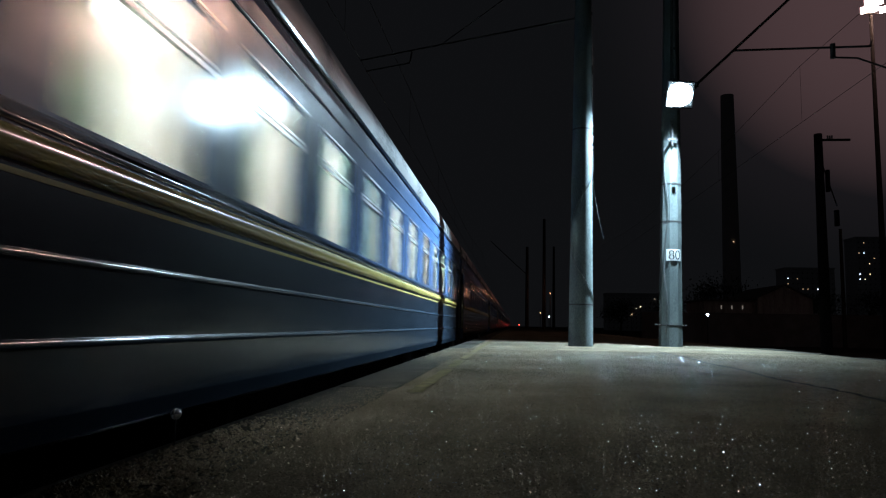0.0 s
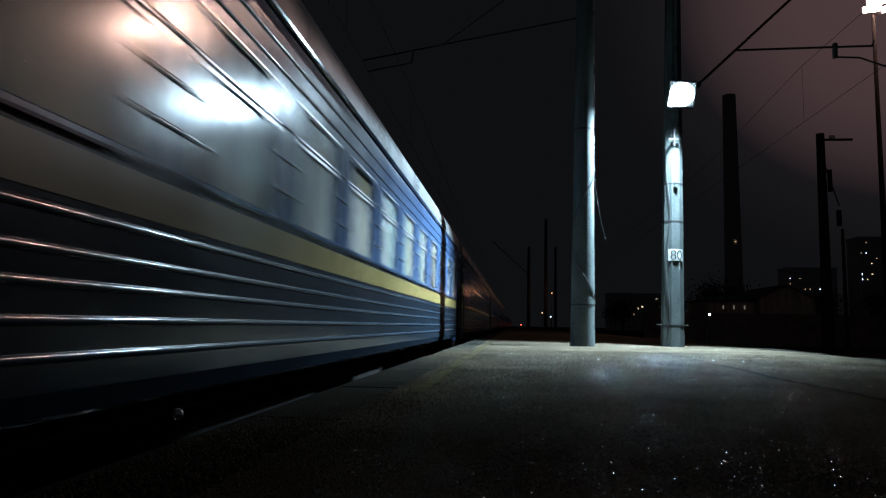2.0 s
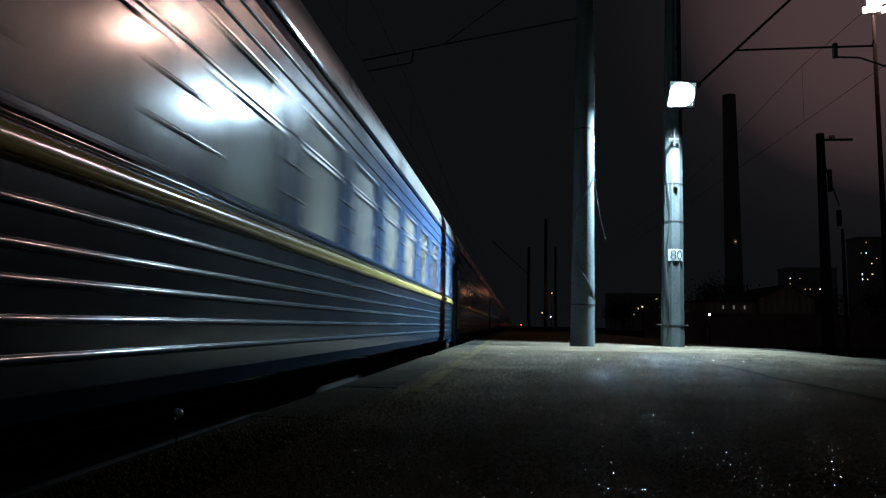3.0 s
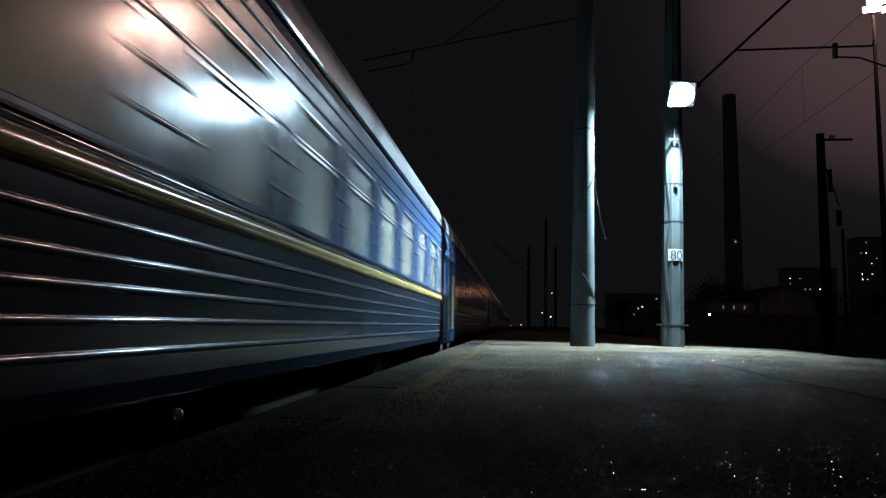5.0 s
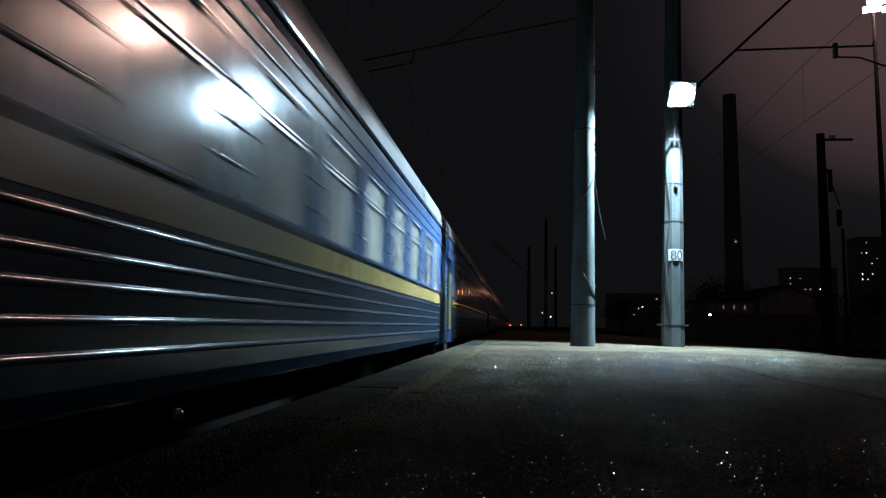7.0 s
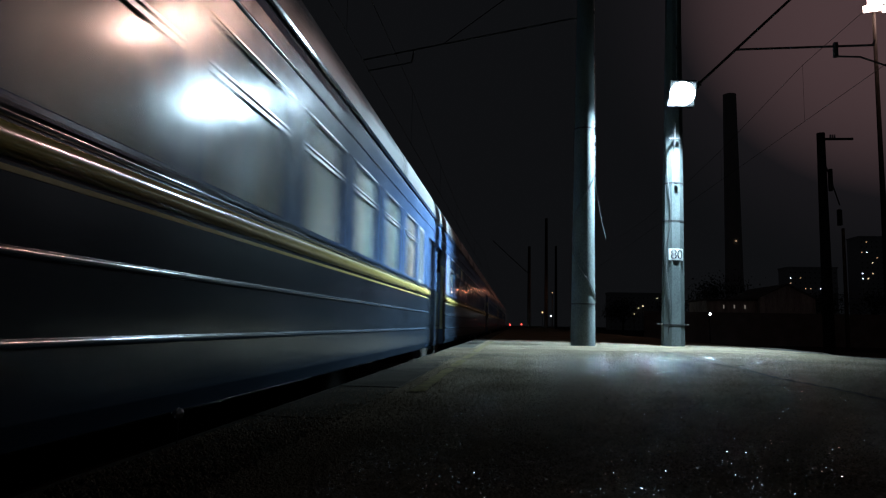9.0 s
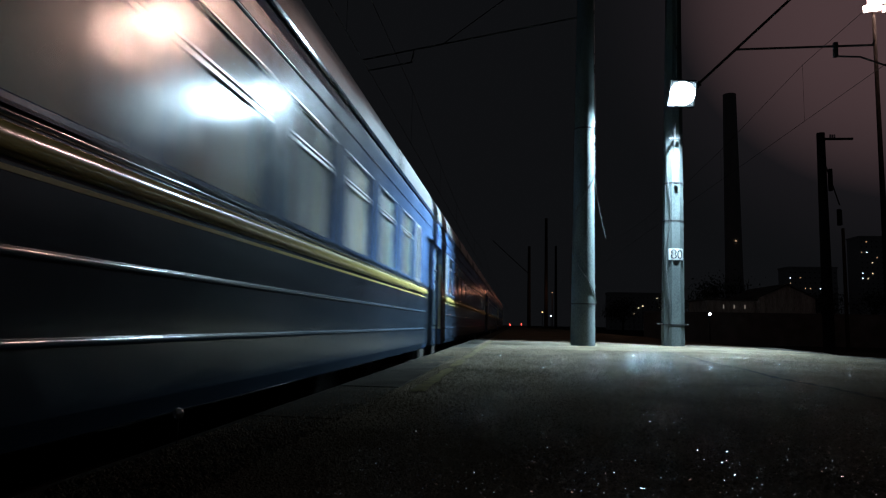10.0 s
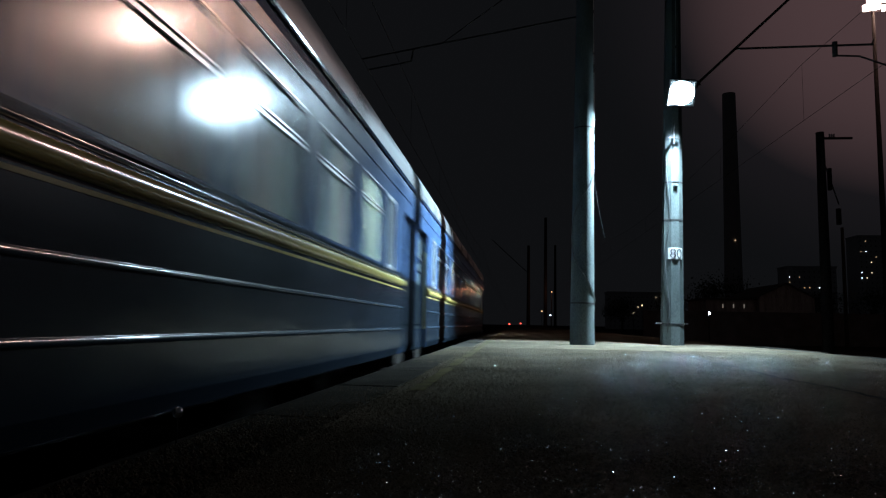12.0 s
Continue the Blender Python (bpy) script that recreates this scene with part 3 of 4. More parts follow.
                    b.faces.new((rings[0][i], rings[0][j], rings[1][j], rings[1][i]))
                b.faces.new(rings[0])
                b.faces.new(rings[1][::-1])
                return b
            again("step", shared("step", steps, BITUMEN), d, "dark hanging steel step")
    # ends, floor, lining
    def end():
        b = bmesh.new()
        box(b, -SIDE + 0.06 + INSET, -0.55, half - 0.05, half, -0.03, 2.46)
        box(b, 0.55, SIDE - 0.06 - INSET, half - 0.05, half, -0.03, 2.46)
        box(b, -0.55, 0.55, half - 0.05, half, 2.05, 2.46)
        return b
    for rz in (0, 180):
        turn = pose(0, 0, 0, 0, 0, rz)
        again("end_wall", shared("end_wall_" + kind, end, DARK), car, at=turn)
        def bellows():
            b = bmesh.new()
            rings = []
            for k in range(12):
                g = 0.03 * (k % 2)
                y = half + 0.002 + (12.265 - half) * k / 11.4
                w, top = 1.2 - g, 2.30 - g
                pts = ((-w, -0.05), (-w, top - 0.2), (-w + 0.2, top), (w - 0.2, top), (w, top - 0.2), (w, -0.05), (0.55, -0.05), (0.55, 2.0), (-0.55, 2.0), (-0.55, -0.05))
                rings.append([b.verts.new((x, y, z)) for x, z in pts])
            for p, q in zip(rings, rings[1:]):
                for i in range(10):
                    b.faces.new((p[i], p[(i + 1) % 10], q[(i + 1) % 10], q[i]))
            b.faces.new(rings[0])
            b.faces.new(rings[-1][::-1])
            return b
        again("gangway_bellows", shared("bellows_" + kind, bellows, RUBBER), car, "black rubber gangway bellows", at=turn)
        def coupler():
            b = bmesh.new()
            box(b, -0.12, 0.12, half - 0.3, 12.265, -0.18, 0.0, bevel=0.03)
            return b
        again("coupler", shared("coupler_" + kind, coupler, DARK), car, at=turn)
        def bogie():
            b = bmesh.new()
            for s in (-1, 1):
                box(b, s * 1.08 - 0.07, s * 1.08 + 0.07, 7.1, 9.9, -0.72, -0.52, bevel=0.03)
            box(b, -1.0, 1.0, 8.3, 8.7, -0.70, -0.25, bevel=0.03)
            return b
        bg_ = again("bogie", shared("bogie", bogie, DARK), car, at=turn)
        for y in (7.3, 9.7):
            def wheelset():
                b = bmesh.new()
                rod(b, (-1.1, 0, 0), (1.1, 0, 0), 0.08, sides=12)
                for s in (-0.76, 0.76):
                    rod(b, (s - 0.06, 0, 0), (s + 0.06, 0, 0), 0.475, sides=32)
                return b
            again("wheelset", shared("wheelset", wheelset, STEEL, False), bg_, "steel wheels on their axle", at=pose(0, y, -0.625))
    again("floor", shared("floor_pan_" + kind, lambda: boxed(-SIDE + INSET + 0.08, SIDE - INSET - 0.08, -half + 0.06, half - 0.06, -0.055, -0.02), DARK), car)
    for i, (w, y0, y1, z0) in enumerate(((1.2, -3.8, -1.2, -0.62), (1.25, 0.4, 2.0, -0.55), (1.1, 3.0, 4.6, -0.60))):
        again("underfloor_box", shared("equipment%d" % i, lambda: boxed(-w, w, y0, y1, z0, -0.11, bevel=0.03), DARK), car)
    def lining():
        b = bmesh.new()
        box(b, -0.05, 0.0, -half + 0.1, half - 0.1, 0.0, 2.44)
        for k in range(13):
            y = -9.6 + 1.6 * k
            box(b, 0.0, SIDE - 0.14, y - 0.025, y + 0.025, 0.0, 2.44)
        box(b, -SIDE + 0.07, SIDE - 0.07, -half + 0.06, half - 0.06, 2.44, 2.455)
        return b
    again("partition", shared("lining_" + kind, lining, INSIDE), car)
    # roof: quarter-round coves and a flat crown, with vents
    def roof():
        pts = []
        for i in range(33):
            a = math.pi * i / 32
            c = math.cos(a)
            pts.append((math.copysign(1.55 * abs(c) ** 0.62, c), 2.508 + 0.76 * math.sin(a) ** 0.72))
        b = extrude(pts, -half + 0.03, half - 0.03)
        return b
    rf = again("roof", shared("roof_" + kind, roof, ROOF, True), car, "pale grey arched roof")
    for k in range(6):
        def vent():
            b = bmesh.new()
            rod(b, (0, 0, 0), (0, 0, 0.16), 0.11, sides=14)
            rod(b, (0, 0, 0.16), (0, 0, 0.22), 0.19, 0.12, sides=14)
            return b
        again("vent", shared("vent", vent, ROOF), rf, at=pose(0.5, -8.4 + 3.3 * k, 3.19))
    return car


PITCH = 24.54
TRAIN = [  # kind, stripe, warm-lit windows, open windows, white-lit windows (from the leading coach)
    ("smooth", "rail", (8, 10), (), (2, 3, 4, 6, 7, 9, 11)), ("ribbed", "rail", (), (1,), ()), ("ribbed", "flat", (9,), (5, 10), ()),
    ("ribbed", "rail", (), (), ()), ("ribbed", "rail", (), (), ()), ("ribbed", "rail", (), (), ()), ("ribbed", "flat", (), (8,), ()),
    ("ribbed", "flat", (), (), ()), ("smooth", "rail", (), (), ()), ("smooth", "rail", (), (), ()), ("smooth", "rail", (), (2,), ()),
    ("smooth", "rail", (10,), (), ()), ("smooth", "rail", (11,), (), ()), ("smooth", "rail", (5,), (), (2, 7, 8, 9, 10))]
COACHES = []


def build_train():
    for k, (kind, stripe, lit, opened, cold) in enumerate(TRAIN):
        COACHES.append(coach(kind, stripe, lit, opened, cold, seed=k, red=k == 0))


# how far the train has come, by time
RUN = [(0.0, -20.7), (0.5, -8.5), (1.0, 3.5), (1.5, 15.9), (2.0, 29.0), (2.5, 42.05), (3.0, 55.0), (3.2, 60.2), (4.1, 83.1), (5.0, 105.9), (5.5, 118.25),
       (6.0, 130.9), (6.5, 143.0), (7.0, 155.8), (7.2, 161.2), (8.1, 184.1), (9.0, 207.0), (9.5, 218.95), (10.0, 231.9), (10.5, 243.8), (11.0, 256.5),
       (11.5, 269.0), (12.0, 283.4)]


def motions():
    for k, car in enumerate(COACHES):
        walk(car, [(t, pose(TRACK_X, PITCH * (k - 0.5) - s, 0)) for t, s in RUN])


# ---------------------------------------------------------------- poles on the platform
def tapered(name, h, r0, r1, material, parent, sides=28, wobble=0.004, turn=0.0):
    bm = bmesh.new()
    rings = []
    for j in range(25):
        z = h * j / 24
        r = r0 + (r1 - r0) * j / 24
        rings.append([bm.verts.new(((r + noise.noise(Vector((math.cos(a), math.sin(a), z * 1.5))) * wobble) * math.cos(a),
                                    (r + noise.noise(Vector((math.cos(a) + 5, math.sin(a), z * 1.5))) * wobble) * math.sin(a), z))
                      for a in (2 * math.pi * (i + turn) / sides for i in range(sides))])
    for a, b in zip(rings, rings[1:]):
        for i in range(sides):
            bm.faces.new((a[i], a[(i + 1) % sides], b[(i + 1) % sides], b[i]))
    bm.faces.new(rings[-1])
    return part(name, bm, material, parent, smooth=sides > 10)


def band(z, r, parent, thick=0.004, height=0.03, sides=28, turn=0.0):
    """A steel strap round a pole, with the same facets as the pole."""
    bm = bmesh.new()
    ring = [(r + thick, -height / 2), (r + thick, height / 2), (r - 0.01, height / 2), (r - 0.01, -height / 2)]
    vs = [[bm.verts.new((q * math.cos(a), q * math.sin(a), dz)) for q, dz in ring] for a in (2 * math.pi * (i + turn) / sides for i in range(sides))]
    for i in range(sides):
        for k in range(4):
            bm.faces.new((vs[i][k], vs[(i + 1) % sides][k], vs[(i + 1) % sides][(k + 1) % 4], vs[i][(k + 1) % 4]))
    return part("clamp_band", bm, IRON, parent, at=pose(0, 0, z))


def yard_cantilever(parent):
    """Overhead-line bracket over the yard track: inclined tube, level tube, steady arm, insulators."""
    part("inclined_tube", rod(bmesh.new(), (0.13, 0, 5.85), (3.5, 0, 9.15), 0.032), IRON, parent)
    part("level_tube", rod(bmesh.new(), (1.45, 0, 7.16), (4.62, 0, 7.25), 0.027), IRON, parent)
    bm = rope(bmesh.new(), [(3.78, 0, 7.22), (3.74, 0, 6.98), (4.3, 0, 6.96), (5.2, 0, 6.62)], 0.024)
    part("steady_arm", bm, IRON, parent)
    part("clamp", boxed(3.70, 3.80, -0.05, 0.05, 6.95, 7.32, bevel=0.02), IRON, parent)
    part("end_hook", rope(bmesh.new(), [(4.58, 0, 7.25), (4.64, 0, 7.38)], 0.022), IRON, parent)
    bm = bmesh.new()
    for k in range(5):
        x = 0.35 + 0.06 * k
        rod(bm, (x, 0, 5.72 + x * 0.98), (x + 0.026, 0, 5.72 + (x + 0.026) * 0.98), 0.07, sides=12)
    part("insulator", bm, IRON, parent, "ribbed ceramic insulator")


def train_cantilever(parent):
    """Long bracket over the train's track."""
    part("inclined_tube", rod(bmesh.new(), (-0.1, 0, 7.6), (-5.25, 0, 6.62), 0.02), IRON, parent)
    part("steady_arm", rope(bmesh.new(), [(-4.0, 0, 6.85), (-4.05, 0, 6.55), (-5.1, 0, 6.35)], 0.02), IRON, parent)
    part("tie_rod", rod(bmesh.new(), (-0.1, 0, 9.4), (-3.3, 0, 7.0), 0.012), IRON, parent)


def build_poles():
    # the pole without a lamp
    p1 = thing("catenary_pole", "round tapered concrete catenary pole with a loose black cable", "pole", "concrete poles on the platform", at=pose(1.48, 15.65, -0.02, 0, 0.6, 0))
    tapered("shaft", 11.0, 0.272, 0.155, CONCRETE, p1, sides=28)
    band(0.92, 0.266, p1)
    band(4.9, 0.222, p1)
    pts = []
    for i in range(40):
        u = i / 39
        z = 0.95 + 3.0 * u
        a = math.radians(-15 - 150 * math.sin(math.pi * u) ** 1.3)
        r = 0.275 - 0.0114 * z + 0.012
        pts.append((r * math.cos(a), r * math.sin(a), z))
    part("cable", rope(bmesh.new(), pts, 0.011), CABLE, p1, "loose black cable wound on the pole")
    bm = rope(bmesh.new(), [(0.245 - 0.0114 * (z - 3.9), -0.03, z) for z in (3.95, 5.2, 6.5, 8.0, 9.5, 10.9)], 0.006)
    part("conduit", bm, STEEL, p1, "thin bright conduit")
    pts = [(0.24 + 0.24 * u ** 1.4, -0.05, 3.8 - 1.4 * u) for u in (0, .2, .4, .6, .8, 1)]
    part("loose_end", rope(bmesh.new(), pts, 0.006), CABLE, p1)
    train_cantilever(p1)

    # the pole with the floodlight and number plate
    p2 = thing("lamp_pole", "tapered concrete pole with a floodlight, steel bands and number plate", "lamp pole", "concrete poles on the platform", at=pose(3.64, 16.67, -0.02, 0, 1.0, 0))
    tapered("shaft", 11.0, 0.268, 0.155, CONCRETE, p2, sides=8, turn=0.62)
    for z in (0.5, 2.93, 3.83):
        band(z, 0.268 - 0.0103 * z, p2, sides=8, turn=0.62)
    bm = boxed(-0.36, 0.36, -0.03, 0.03, 0.50, 0.53)
    part("cross_bolt", bm, STEEL, p2)
    part("clamp_lug", boxed(-0.02, 0.07, -0.265, -0.23, 3.81, 3.85, bevel=0.006), IRON, p2)
    pts = []
    for i in range(24):
        z = 0.3 + 4.2 * i / 23
        a = math.radians(-128 + 12 * math.sin(i * 0.5))
        r = 0.262 - 0.0103 * z + 0.012
        pts.append((r * math.cos(a), r * math.sin(a), z))
    part("cable", rope(bmesh.new(), pts, 0.010), CABLE, p2, "black lamp cable")
    # curved number plate
    bm = bmesh.new()
    rp = 0.262 - 0.0103 * 2.1 + 0.004
    cols = []
    for i in range(9):
        a = math.radians(-125 + 84 * i / 8)
        cols.append([bm.verts.new((q * math.cos(a), q * math.sin(a), z)) for q, z in ((rp, 2.0), (rp, 2.27), (rp + 0.004, 2.27), (rp + 0.004, 2.0))])
    for a, b in zip(cols, cols[1:]):
        for k in range(4):
            bm.faces.new((a[k], a[(k + 1) % 4], b[(k + 1) % 4], b[k]))
    bm.faces.new(cols[0])
    bm.faces.new(cols[-1][::-1])
    plate = part("number_plate", bm, PLATE, p2, "white plate with black digits")
    for ch, mid in (("8", -98), ("0", -64)):
        cu = bpy.data.curves.new("digit", "FONT")
        cu.body, cu.size, cu.align_x, cu.extrude = ch, 0.31, "CENTER", 0.001
        tmp = new("digit_source", cu)
        me = bpy.data.meshes.new_from_object(tmp.evaluated_get(bpy.context.evaluated_depsgraph_get()))
        bpy.data.objects.remove(tmp)
        for v in me.vertices:
            a = math.radians(mid) + v.co.x / rp
            q = rp + 0.0055 + v.co.z
            v.co = Vector((q * math.cos(a), q * math.sin(a), 2.03 + v.co.y))
        me.materials.clear()
        me.materials.append(INK)
        again("digit", me, plate)
    part("bracket_rod", rod(bmesh.new(), (-0.02, -0.26, 4.72), (-0.02, -0.26, 5.25), 0.018), IRON, p2)
    part("bracket_foot", boxed(-0.14, 0.10, -0.28, -0.24, 4.86, 4.90), IRON, p2)
    yard_cantilever(p2)
    part("conduit", rope(bmesh.new(), [(0.03, -0.22 + 0.0114 * (z - 6), z) for z in (6.4, 7.5, 8.5, 9.5, 10.8)], 0.010), STEEL, p2, "thin bright conduit")

    # floodlight
    fl = thing("floodlight", "white floodlight with a glowing lens on the concrete pole", "floodlight", at=Matrix.Translation(LAMP) @ look((0, 0, 0), (0.20, -0.93, -0.30)))
    bm = bmesh.new()
    bmesh.ops.create_cone(bm, cap_ends=True, segments=4, radius1=0.45, radius2=0.24, depth=0.16, matrix=pose(0, 0, 0.10, 0, 0, 45))
    part("housing", bm, IRON, fl, "dark metal housing")
    bm = bmesh.new()
    bmesh.ops.create_uvsphere(bm, u_segments=28, v_segments=14, radius=1)
    for v in bm.verts:
        v.co = Vector((v.co.x * 0.30, v.co.y * 0.265, v.co.z * 0.06))
    lens = part("lens", bm, LENS, fl, "glowing white domed lens", smooth=True)
    lens.visible_shadow = False
    bm = bmesh.new()
    for x0, x1, y0, y1 in ((-0.32, -0.29, -0.29, 0.29), (0.29, 0.32, -0.29, 0.29), (-0.29, 0.29, -0.29, -0.26), (-0.29, 0.29, 0.26, 0.29)):
        box(bm, x0, x1, y0, y1, -0.01, 0.03)
    part("rim", bm, STEEL, fl, "bright metal rim")
    bm = bmesh.new()
    rope(bm, [(-0.27, 0, 0.1), (-0.27, 0, 0.30), (0.27, 0, 0.30), (0.27, 0, 0.1)], 0.014)
    rod(bm, (0, 0, 0.30), (-0.10, 0.28, 0.55), 0.02)
    part("yoke", bm, IRON, fl)


# ---------------------------------------------------------------- yard beyond
def yard_pole(x, y, h, r, arms=True):
    p = thing("yard_pole", "dark concrete catenary pole with crossarm and hanging weights", "pole", "far poles", at=pose(x, y, -1.3))
    tapered("shaft", h + 1.3, r, r * 0.7, IRON, p, sides=12)
    if arms:
        part("crossarm", boxed(-0.1, 1.5, -0.05, 0.05, h + 0.95, h + 1.05), IRON, p)
        bm = bmesh.new()
        for k in range(3):
            rod(bm, (0.45 + 0.1 * k, 0, h + 1.06), (0.45 + 0.1 * k, 0, h + 1.22), 0.04, sides=8)
        part("insulator", bm, STEEL, p)
        bm = bmesh.new()
        box(bm, 0.28, 0.46, -0.1, 0.1, h - 1.6, h - 0.5, bevel=0.04)
        box(bm, 0.62, 0.82, -0.1, 0.1, h - 3.3, h - 2.5, bevel=0.04)
        rod(bm, (0.2, 0, h - 0.4), (0.75, 0, h - 2.3), 0.03)
        part("tension_weight", bm, IRON, p)
    return p


def build_yard():
    yard_pole(14.9, 35, 10.1, 0.27)
    for x, y, h in ((2.06, 110, 12.9), (4.73, 110, 17.4), (7.95, 140, 16.4)):
        far = yard_pole(x, y, h, 0.3, False)
        if x < 3:
            part("bracket", rod(bmesh.new(), (-1.7, 0, 11.3), (-5.8, 0, 15.1), 0.06), IRON, far)
            part("stay", rod(bmesh.new(), (0, 0, 9.8), (-1.7, 0, 11.3), 0.06), IRON, far)
    # thin lit post
    post = thing("signal_post", "thin pale steel post in the yard", "post", at=pose(27.0, 60, -1.3))
    part("shaft", rod(bmesh.new(), (0, 0, 0), (0, 0, 10.2), 0.16, 0.12), COPING, post)
    # yard mast with sodium floodlights
    mast = thing("floodlight_mast", "tall slim mast carrying orange sodium floodlights", "light mast", at=pose(MAST[0], MAST[1] + 0.6, -1.3))
    top = MAST[2] + 1.3
    part("shaft", rod(bmesh.new(), (0, 0, 0), (0, 0, top + 0.2), 0.2, 0.1, sides=12), IRON, mast)
    part("crossbar", rod(bmesh.new(), (-0.75, -0.12, top - 0.1), (0.75, -0.12, top - 0.1), 0.04), IRON, mast)
    for dx, dz in ((-0.58, 0.0), (0.0, 0.08), (0.58, 0.0), (-0.3, 0.52), (0.3, 0.54)):
        lamp = part("sodium_lamp", boxed(-0.26, 0.26, -0.2, 0.2, 0.02, 0.3, bevel=0.03), IRON, mast, at=Matrix.Translation((dx, -0.45, top + dz)) @ look((0, 0, 0), (-23, -37, -21)))
        lens = part("lamp_lens", boxed(-0.23, 0.23, -0.19, 0.19, 0.0, 0.012), SODIUM, lamp, "glowing orange lens")
        lens.visible_shadow = False
    # chimney
    ch = thing("factory_chimney", "tall tapered brick chimney beyond the yard", "chimney", at=pose(54.6, 180, -1.3))
    tapered("shaft", 62, 2.3, 1.6, CHIMNEY, ch, sides=20)
    part("warning_lamp", boxed(-0.12, 0.12, -2.3, -2.0, 23.5, 23.7), PANE_LIT[2], ch, "small red warning lamp")
    # gabled shed
    shed = thing("gabled_shed", "pale gabled yard shed with a dark roof", "shed", at=pose(33.6, 90, -1.3))
    bm = bmesh.new()
    prof = [(-3.3, 0), (3.3, 0), (3.3, 5.6), (0, 7.25), (-3.3, 5.75)]
    bm = extrude(prof, 0, 14)
    part("wall", bm, BRICK, shed)
    for s, e in ((-1, 5.55), (1, 5.4)):
        part("roof", extrude([(0, 7.3), (s * 3.7, e), (s * 3.7, e + 0.16), (0, 7.48)], -0.3, 14.3), TILE, shed)
    part("lean_to", boxed(-9.5, -3.35, 1, 10, 0, 5.3), BRICK, shed)
    part("lean_to_roof", boxed(-9.8, -3.32, 0.7, 10.3, 5.3, 5.5), TILE, shed)
    for x in (-7.4, -6.1, -4.8):
        part("window", boxed(x - 0.06, x + 0.06, 0.95, 1.02, 4.3, 4.75), ORANGE_DIM, shed)
    wall = thing("boundary_wall", "dark concrete boundary wall along the yard", "wall", kind="structure", at=pose(0, 78, -1.3))
    part("panel", boxed(14, 75, 0, 0.25, 0, 3.5), TILE, wall)


def tree(x, y, h, spread, seed):
    random.seed(seed)
    t = thing("tree", "dark leafy tree beyond the yard at night", "tree", "trees beyond the yard", at=pose(x, y, -1.3))
    bm = bmesh.new()
    rod(bm, (0, 0, 0), (0.2, 0, h * 0.55), 0.3, 0.16, 8)
    tips = []
    for k in range(9):
        a, e = random.uniform(0, 6.28), random.uniform(0.3, 1.0)
        tip = Vector((spread * e * math.cos(a) * 0.8, spread * e * math.sin(a) * 0.8, h * random.uniform(0.55, 0.92)))
        rod(bm, (0.1, 0, h * random.uniform(0.3, 0.5)), tip, 0.1, 0.03, 5)
        tips.append(tip)
    part("trunk", bm, BARK, t)
    verts, faces = [], []
    for k in range(1500):
        c = random.choice(tips)
        p = c + Vector((random.gauss(0, spread * 0.3), random.gauss(0, spread * 0.3), random.gauss(0, h * 0.1)))
        rt = Euler((random.uniform(0, 6), random.uniform(0, 6), random.uniform(0, 6))).to_matrix()
        r = random.uniform(0.12, 0.3)
        o = len(verts)
        verts += [p + rt @ Vector(v) * r for v in ((1, 0, 0), (0, 0.5, 0.1), (-1, 0, 0), (0, -0.5, 0.1))]
        faces.append((o, o + 1, o + 2, o + 3))
    me = bpy.data.meshes.new("crown")
    me.from_pydata(verts, [], faces)
    me.materials.append(LEAF)
    again("crown", me, t)


def block(x, y, w, d, storeys, seed, share):
    """A far apartment block: storeys of window panes, a few of them lit."""
    rnd = random.Random(seed)
    h = storeys * 2.9 + 1.2
    b = thing("apartment_block", "far dark apartment block with a few lit windows", "building", "far apartment blocks", at=pose(x, y, -1.3))
    part("wall", boxed(-w / 2, w / 2, 0, d, 0, h), FACADE, b)
    part("roof", boxed(-w / 2 - 0.4, w / 2 + 0.4, -0.4, d + 0.4, h, h + 0.7), FACADE, b)
    n = int(w / 2.6)
    lit_me = [shared("far_pane%d" % i, lambda: boxed(-0.2, 0.2, -0.06, 0.0, 0, 0.42), PANE_LIT[i]) for i in range(3)]
    dark_me = shared("far_pane_dark", lambda: boxed(-0.3, 0.3, -0.03, 0.0, 0, 0.7), RUBBER)
    for s in range(storeys):
        for i in range(n):
            at = pose(-w / 2 + (i + 0.5) * w / n, 0, 1.3 + 2.9 * s)
            again("window", rnd.choice(lit_me) if s > storeys * 0.5 and rnd.random() < share else dark_me, b, at=at)


def yard_lamp(x, y, z, material, r, name="yard_lamp", label="small bright lamp on a post in the yard"):
    p = thing(name, label, "lamp", "yard lamps", at=pose(x, y, -1.3))
    part("post", rod(bmesh.new(), (0, 0.3, 0), (0, 0.3, z + 1.3), 0.07), IRON, p)
    part("head", boxed(-r, r, 0.1, 0.45, z + 1.3 - r, z + 1.3 + r), IRON, p)
    bm = bmesh.new()
    bmesh.ops.create_uvsphere(bm, u_segments=10, v_segments=6, radius=r, matrix=pose(0, 0.05, z + 1.3))
    part("lens", bm, material, p, smooth=True)


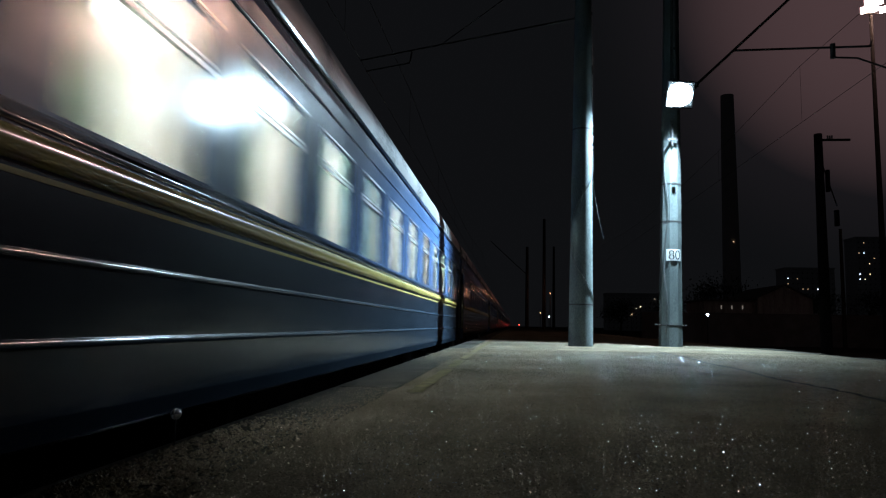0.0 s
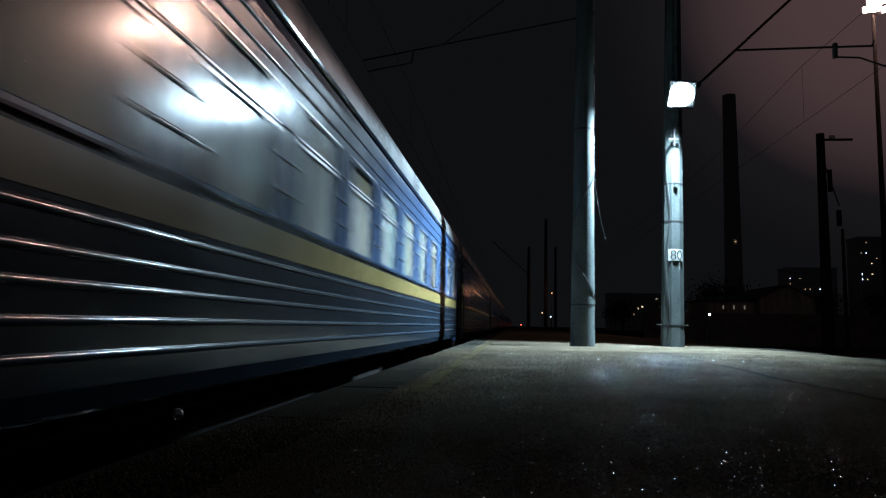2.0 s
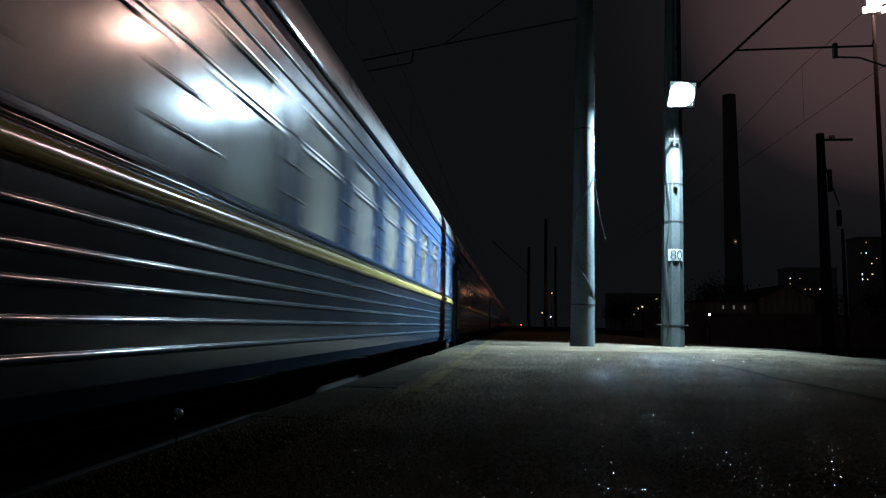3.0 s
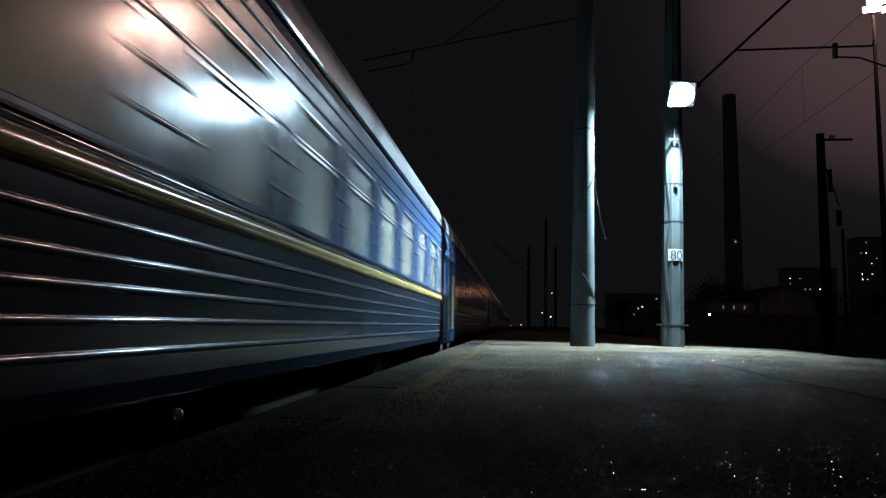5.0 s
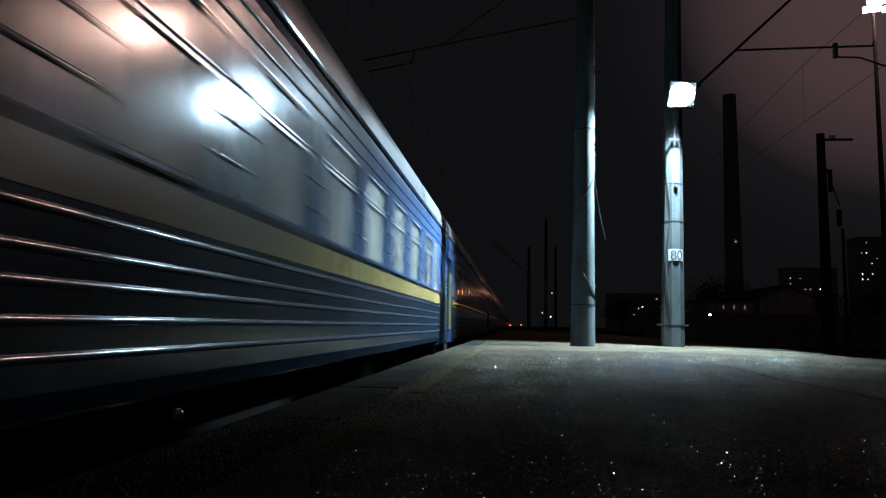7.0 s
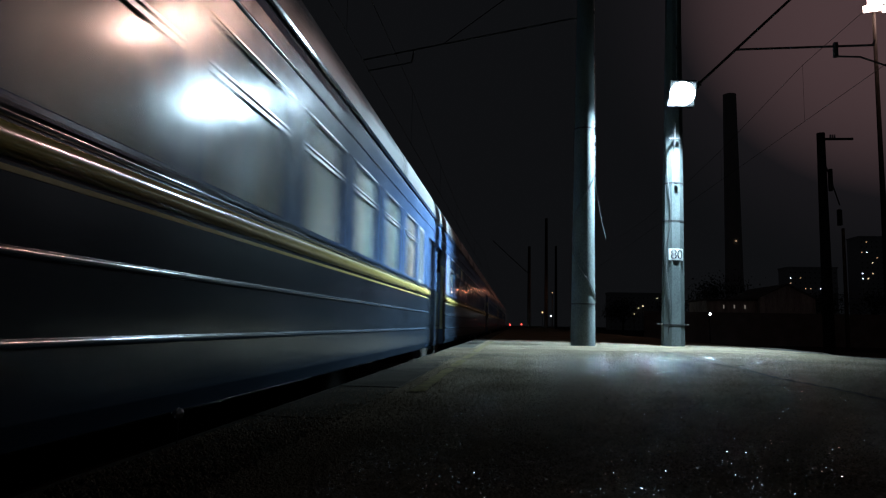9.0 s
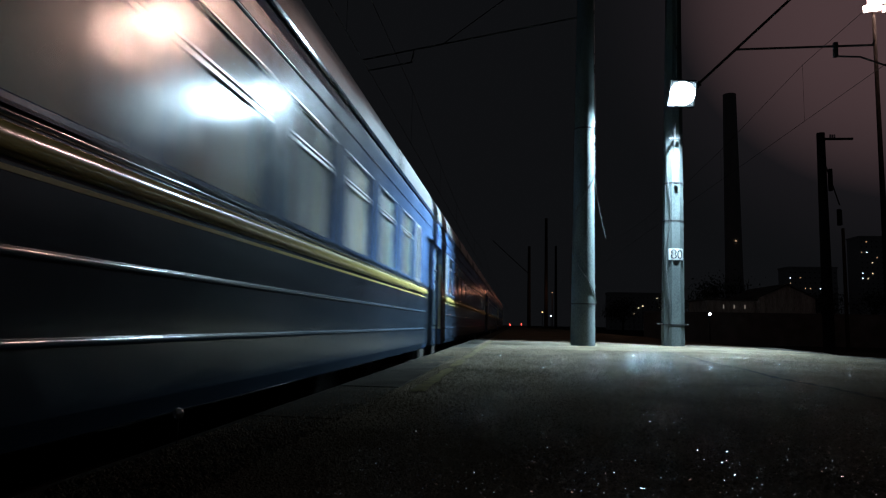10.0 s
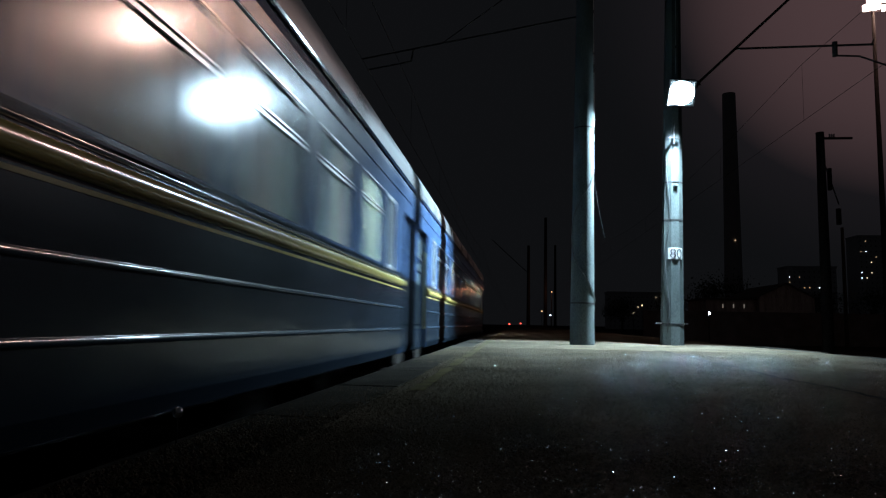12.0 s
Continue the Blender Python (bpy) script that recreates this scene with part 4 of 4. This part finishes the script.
def build_distance():
    block(205, 400, 34, 14, 18, 1, 0.34)
    block(250, 430, 40, 14, 16, 2, 0.24)
    block(163, 400, 26, 14, 12, 3, 0.3)
    block(75, 420, 40, 14, 7, 5, 0.05)
    for x, y, h, s, k in ((40, 150, 11, 4, 1), (46, 155, 13, 5, 2), (33, 150, 8, 4, 3), (62, 160, 9, 5, 4), (70, 165, 10, 5, 5), (82, 170, 11, 5, 6), (24, 160, 8, 4, 7)):
        tree(x, y, h, s, k)
    yard_lamp(5.6, 108, 5.5, ORANGE_LIT, 0.07, "line_lamp", "small orange lamp on a post beside the line")
    yard_lamp(20.5, 76, 1.95, WHITE_LIT, 0.12)
    yard_lamp(-2.0, 250, 0.47, RED_LIT, 0.2, "signal", "low railway signal showing red")
    yard_lamp(2.0, 250, 0.75, RED_LIT, 0.16, "signal", "low railway signal showing red")
    yard_lamp(7.6, 200, 4.2, ORANGE_LIT, 0.16, "far_lamp", "small orange lamp far along the line")
    yard_lamp(11.5, 230, 3.6, WHITE_LIT, 0.14, "far_lamp", "small white lamp far along the line")
    for x, z in ((36.5, 6.5), (41.5, 6.2), (44.0, 5.4), (34.0, 4.2), (52, 4.4)):
        yard_lamp(x, 205, z, PANE_LIT[1], 0.2, "far_lamp", "small warm lamp beyond the yard")


def build_wires():
    """Contact and carrying wires over both tracks."""
    for cx, zc in ((TRACK_X, 5.75), (8.1, 6.3)):
        w = thing("overhead_line", "thin overhead contact and carrying wires above the track", "overhead wire", kind="structure")
        part("contact_wire", rope(bmesh.new(), [(cx, -20, zc), (cx, 60, zc), (cx, 300, zc)], 0.007, 5), WIRE, w)
        pts = []
        for k in range(41):
            y = -20 + 8 * k
            u = ((y - 16.6) % 50) / 50
            pts.append((cx, y, zc + 1.9 - 4.0 * u * (1 - u)))
        part("carrying_wire", rope(bmesh.new(), pts, 0.007, 5), WIRE, w)
        bm = bmesh.new()
        for a in pts[1::1]:
            rod(bm, (a[0], a[1], zc), a, 0.004, sides=4)
        part("dropper", bm, WIRE, w)


build_ground()
build_track(TRACK_X, "track")
build_poles()
build_yard()
build_distance()
build_wires()
build_train()
build_platform()
motions()
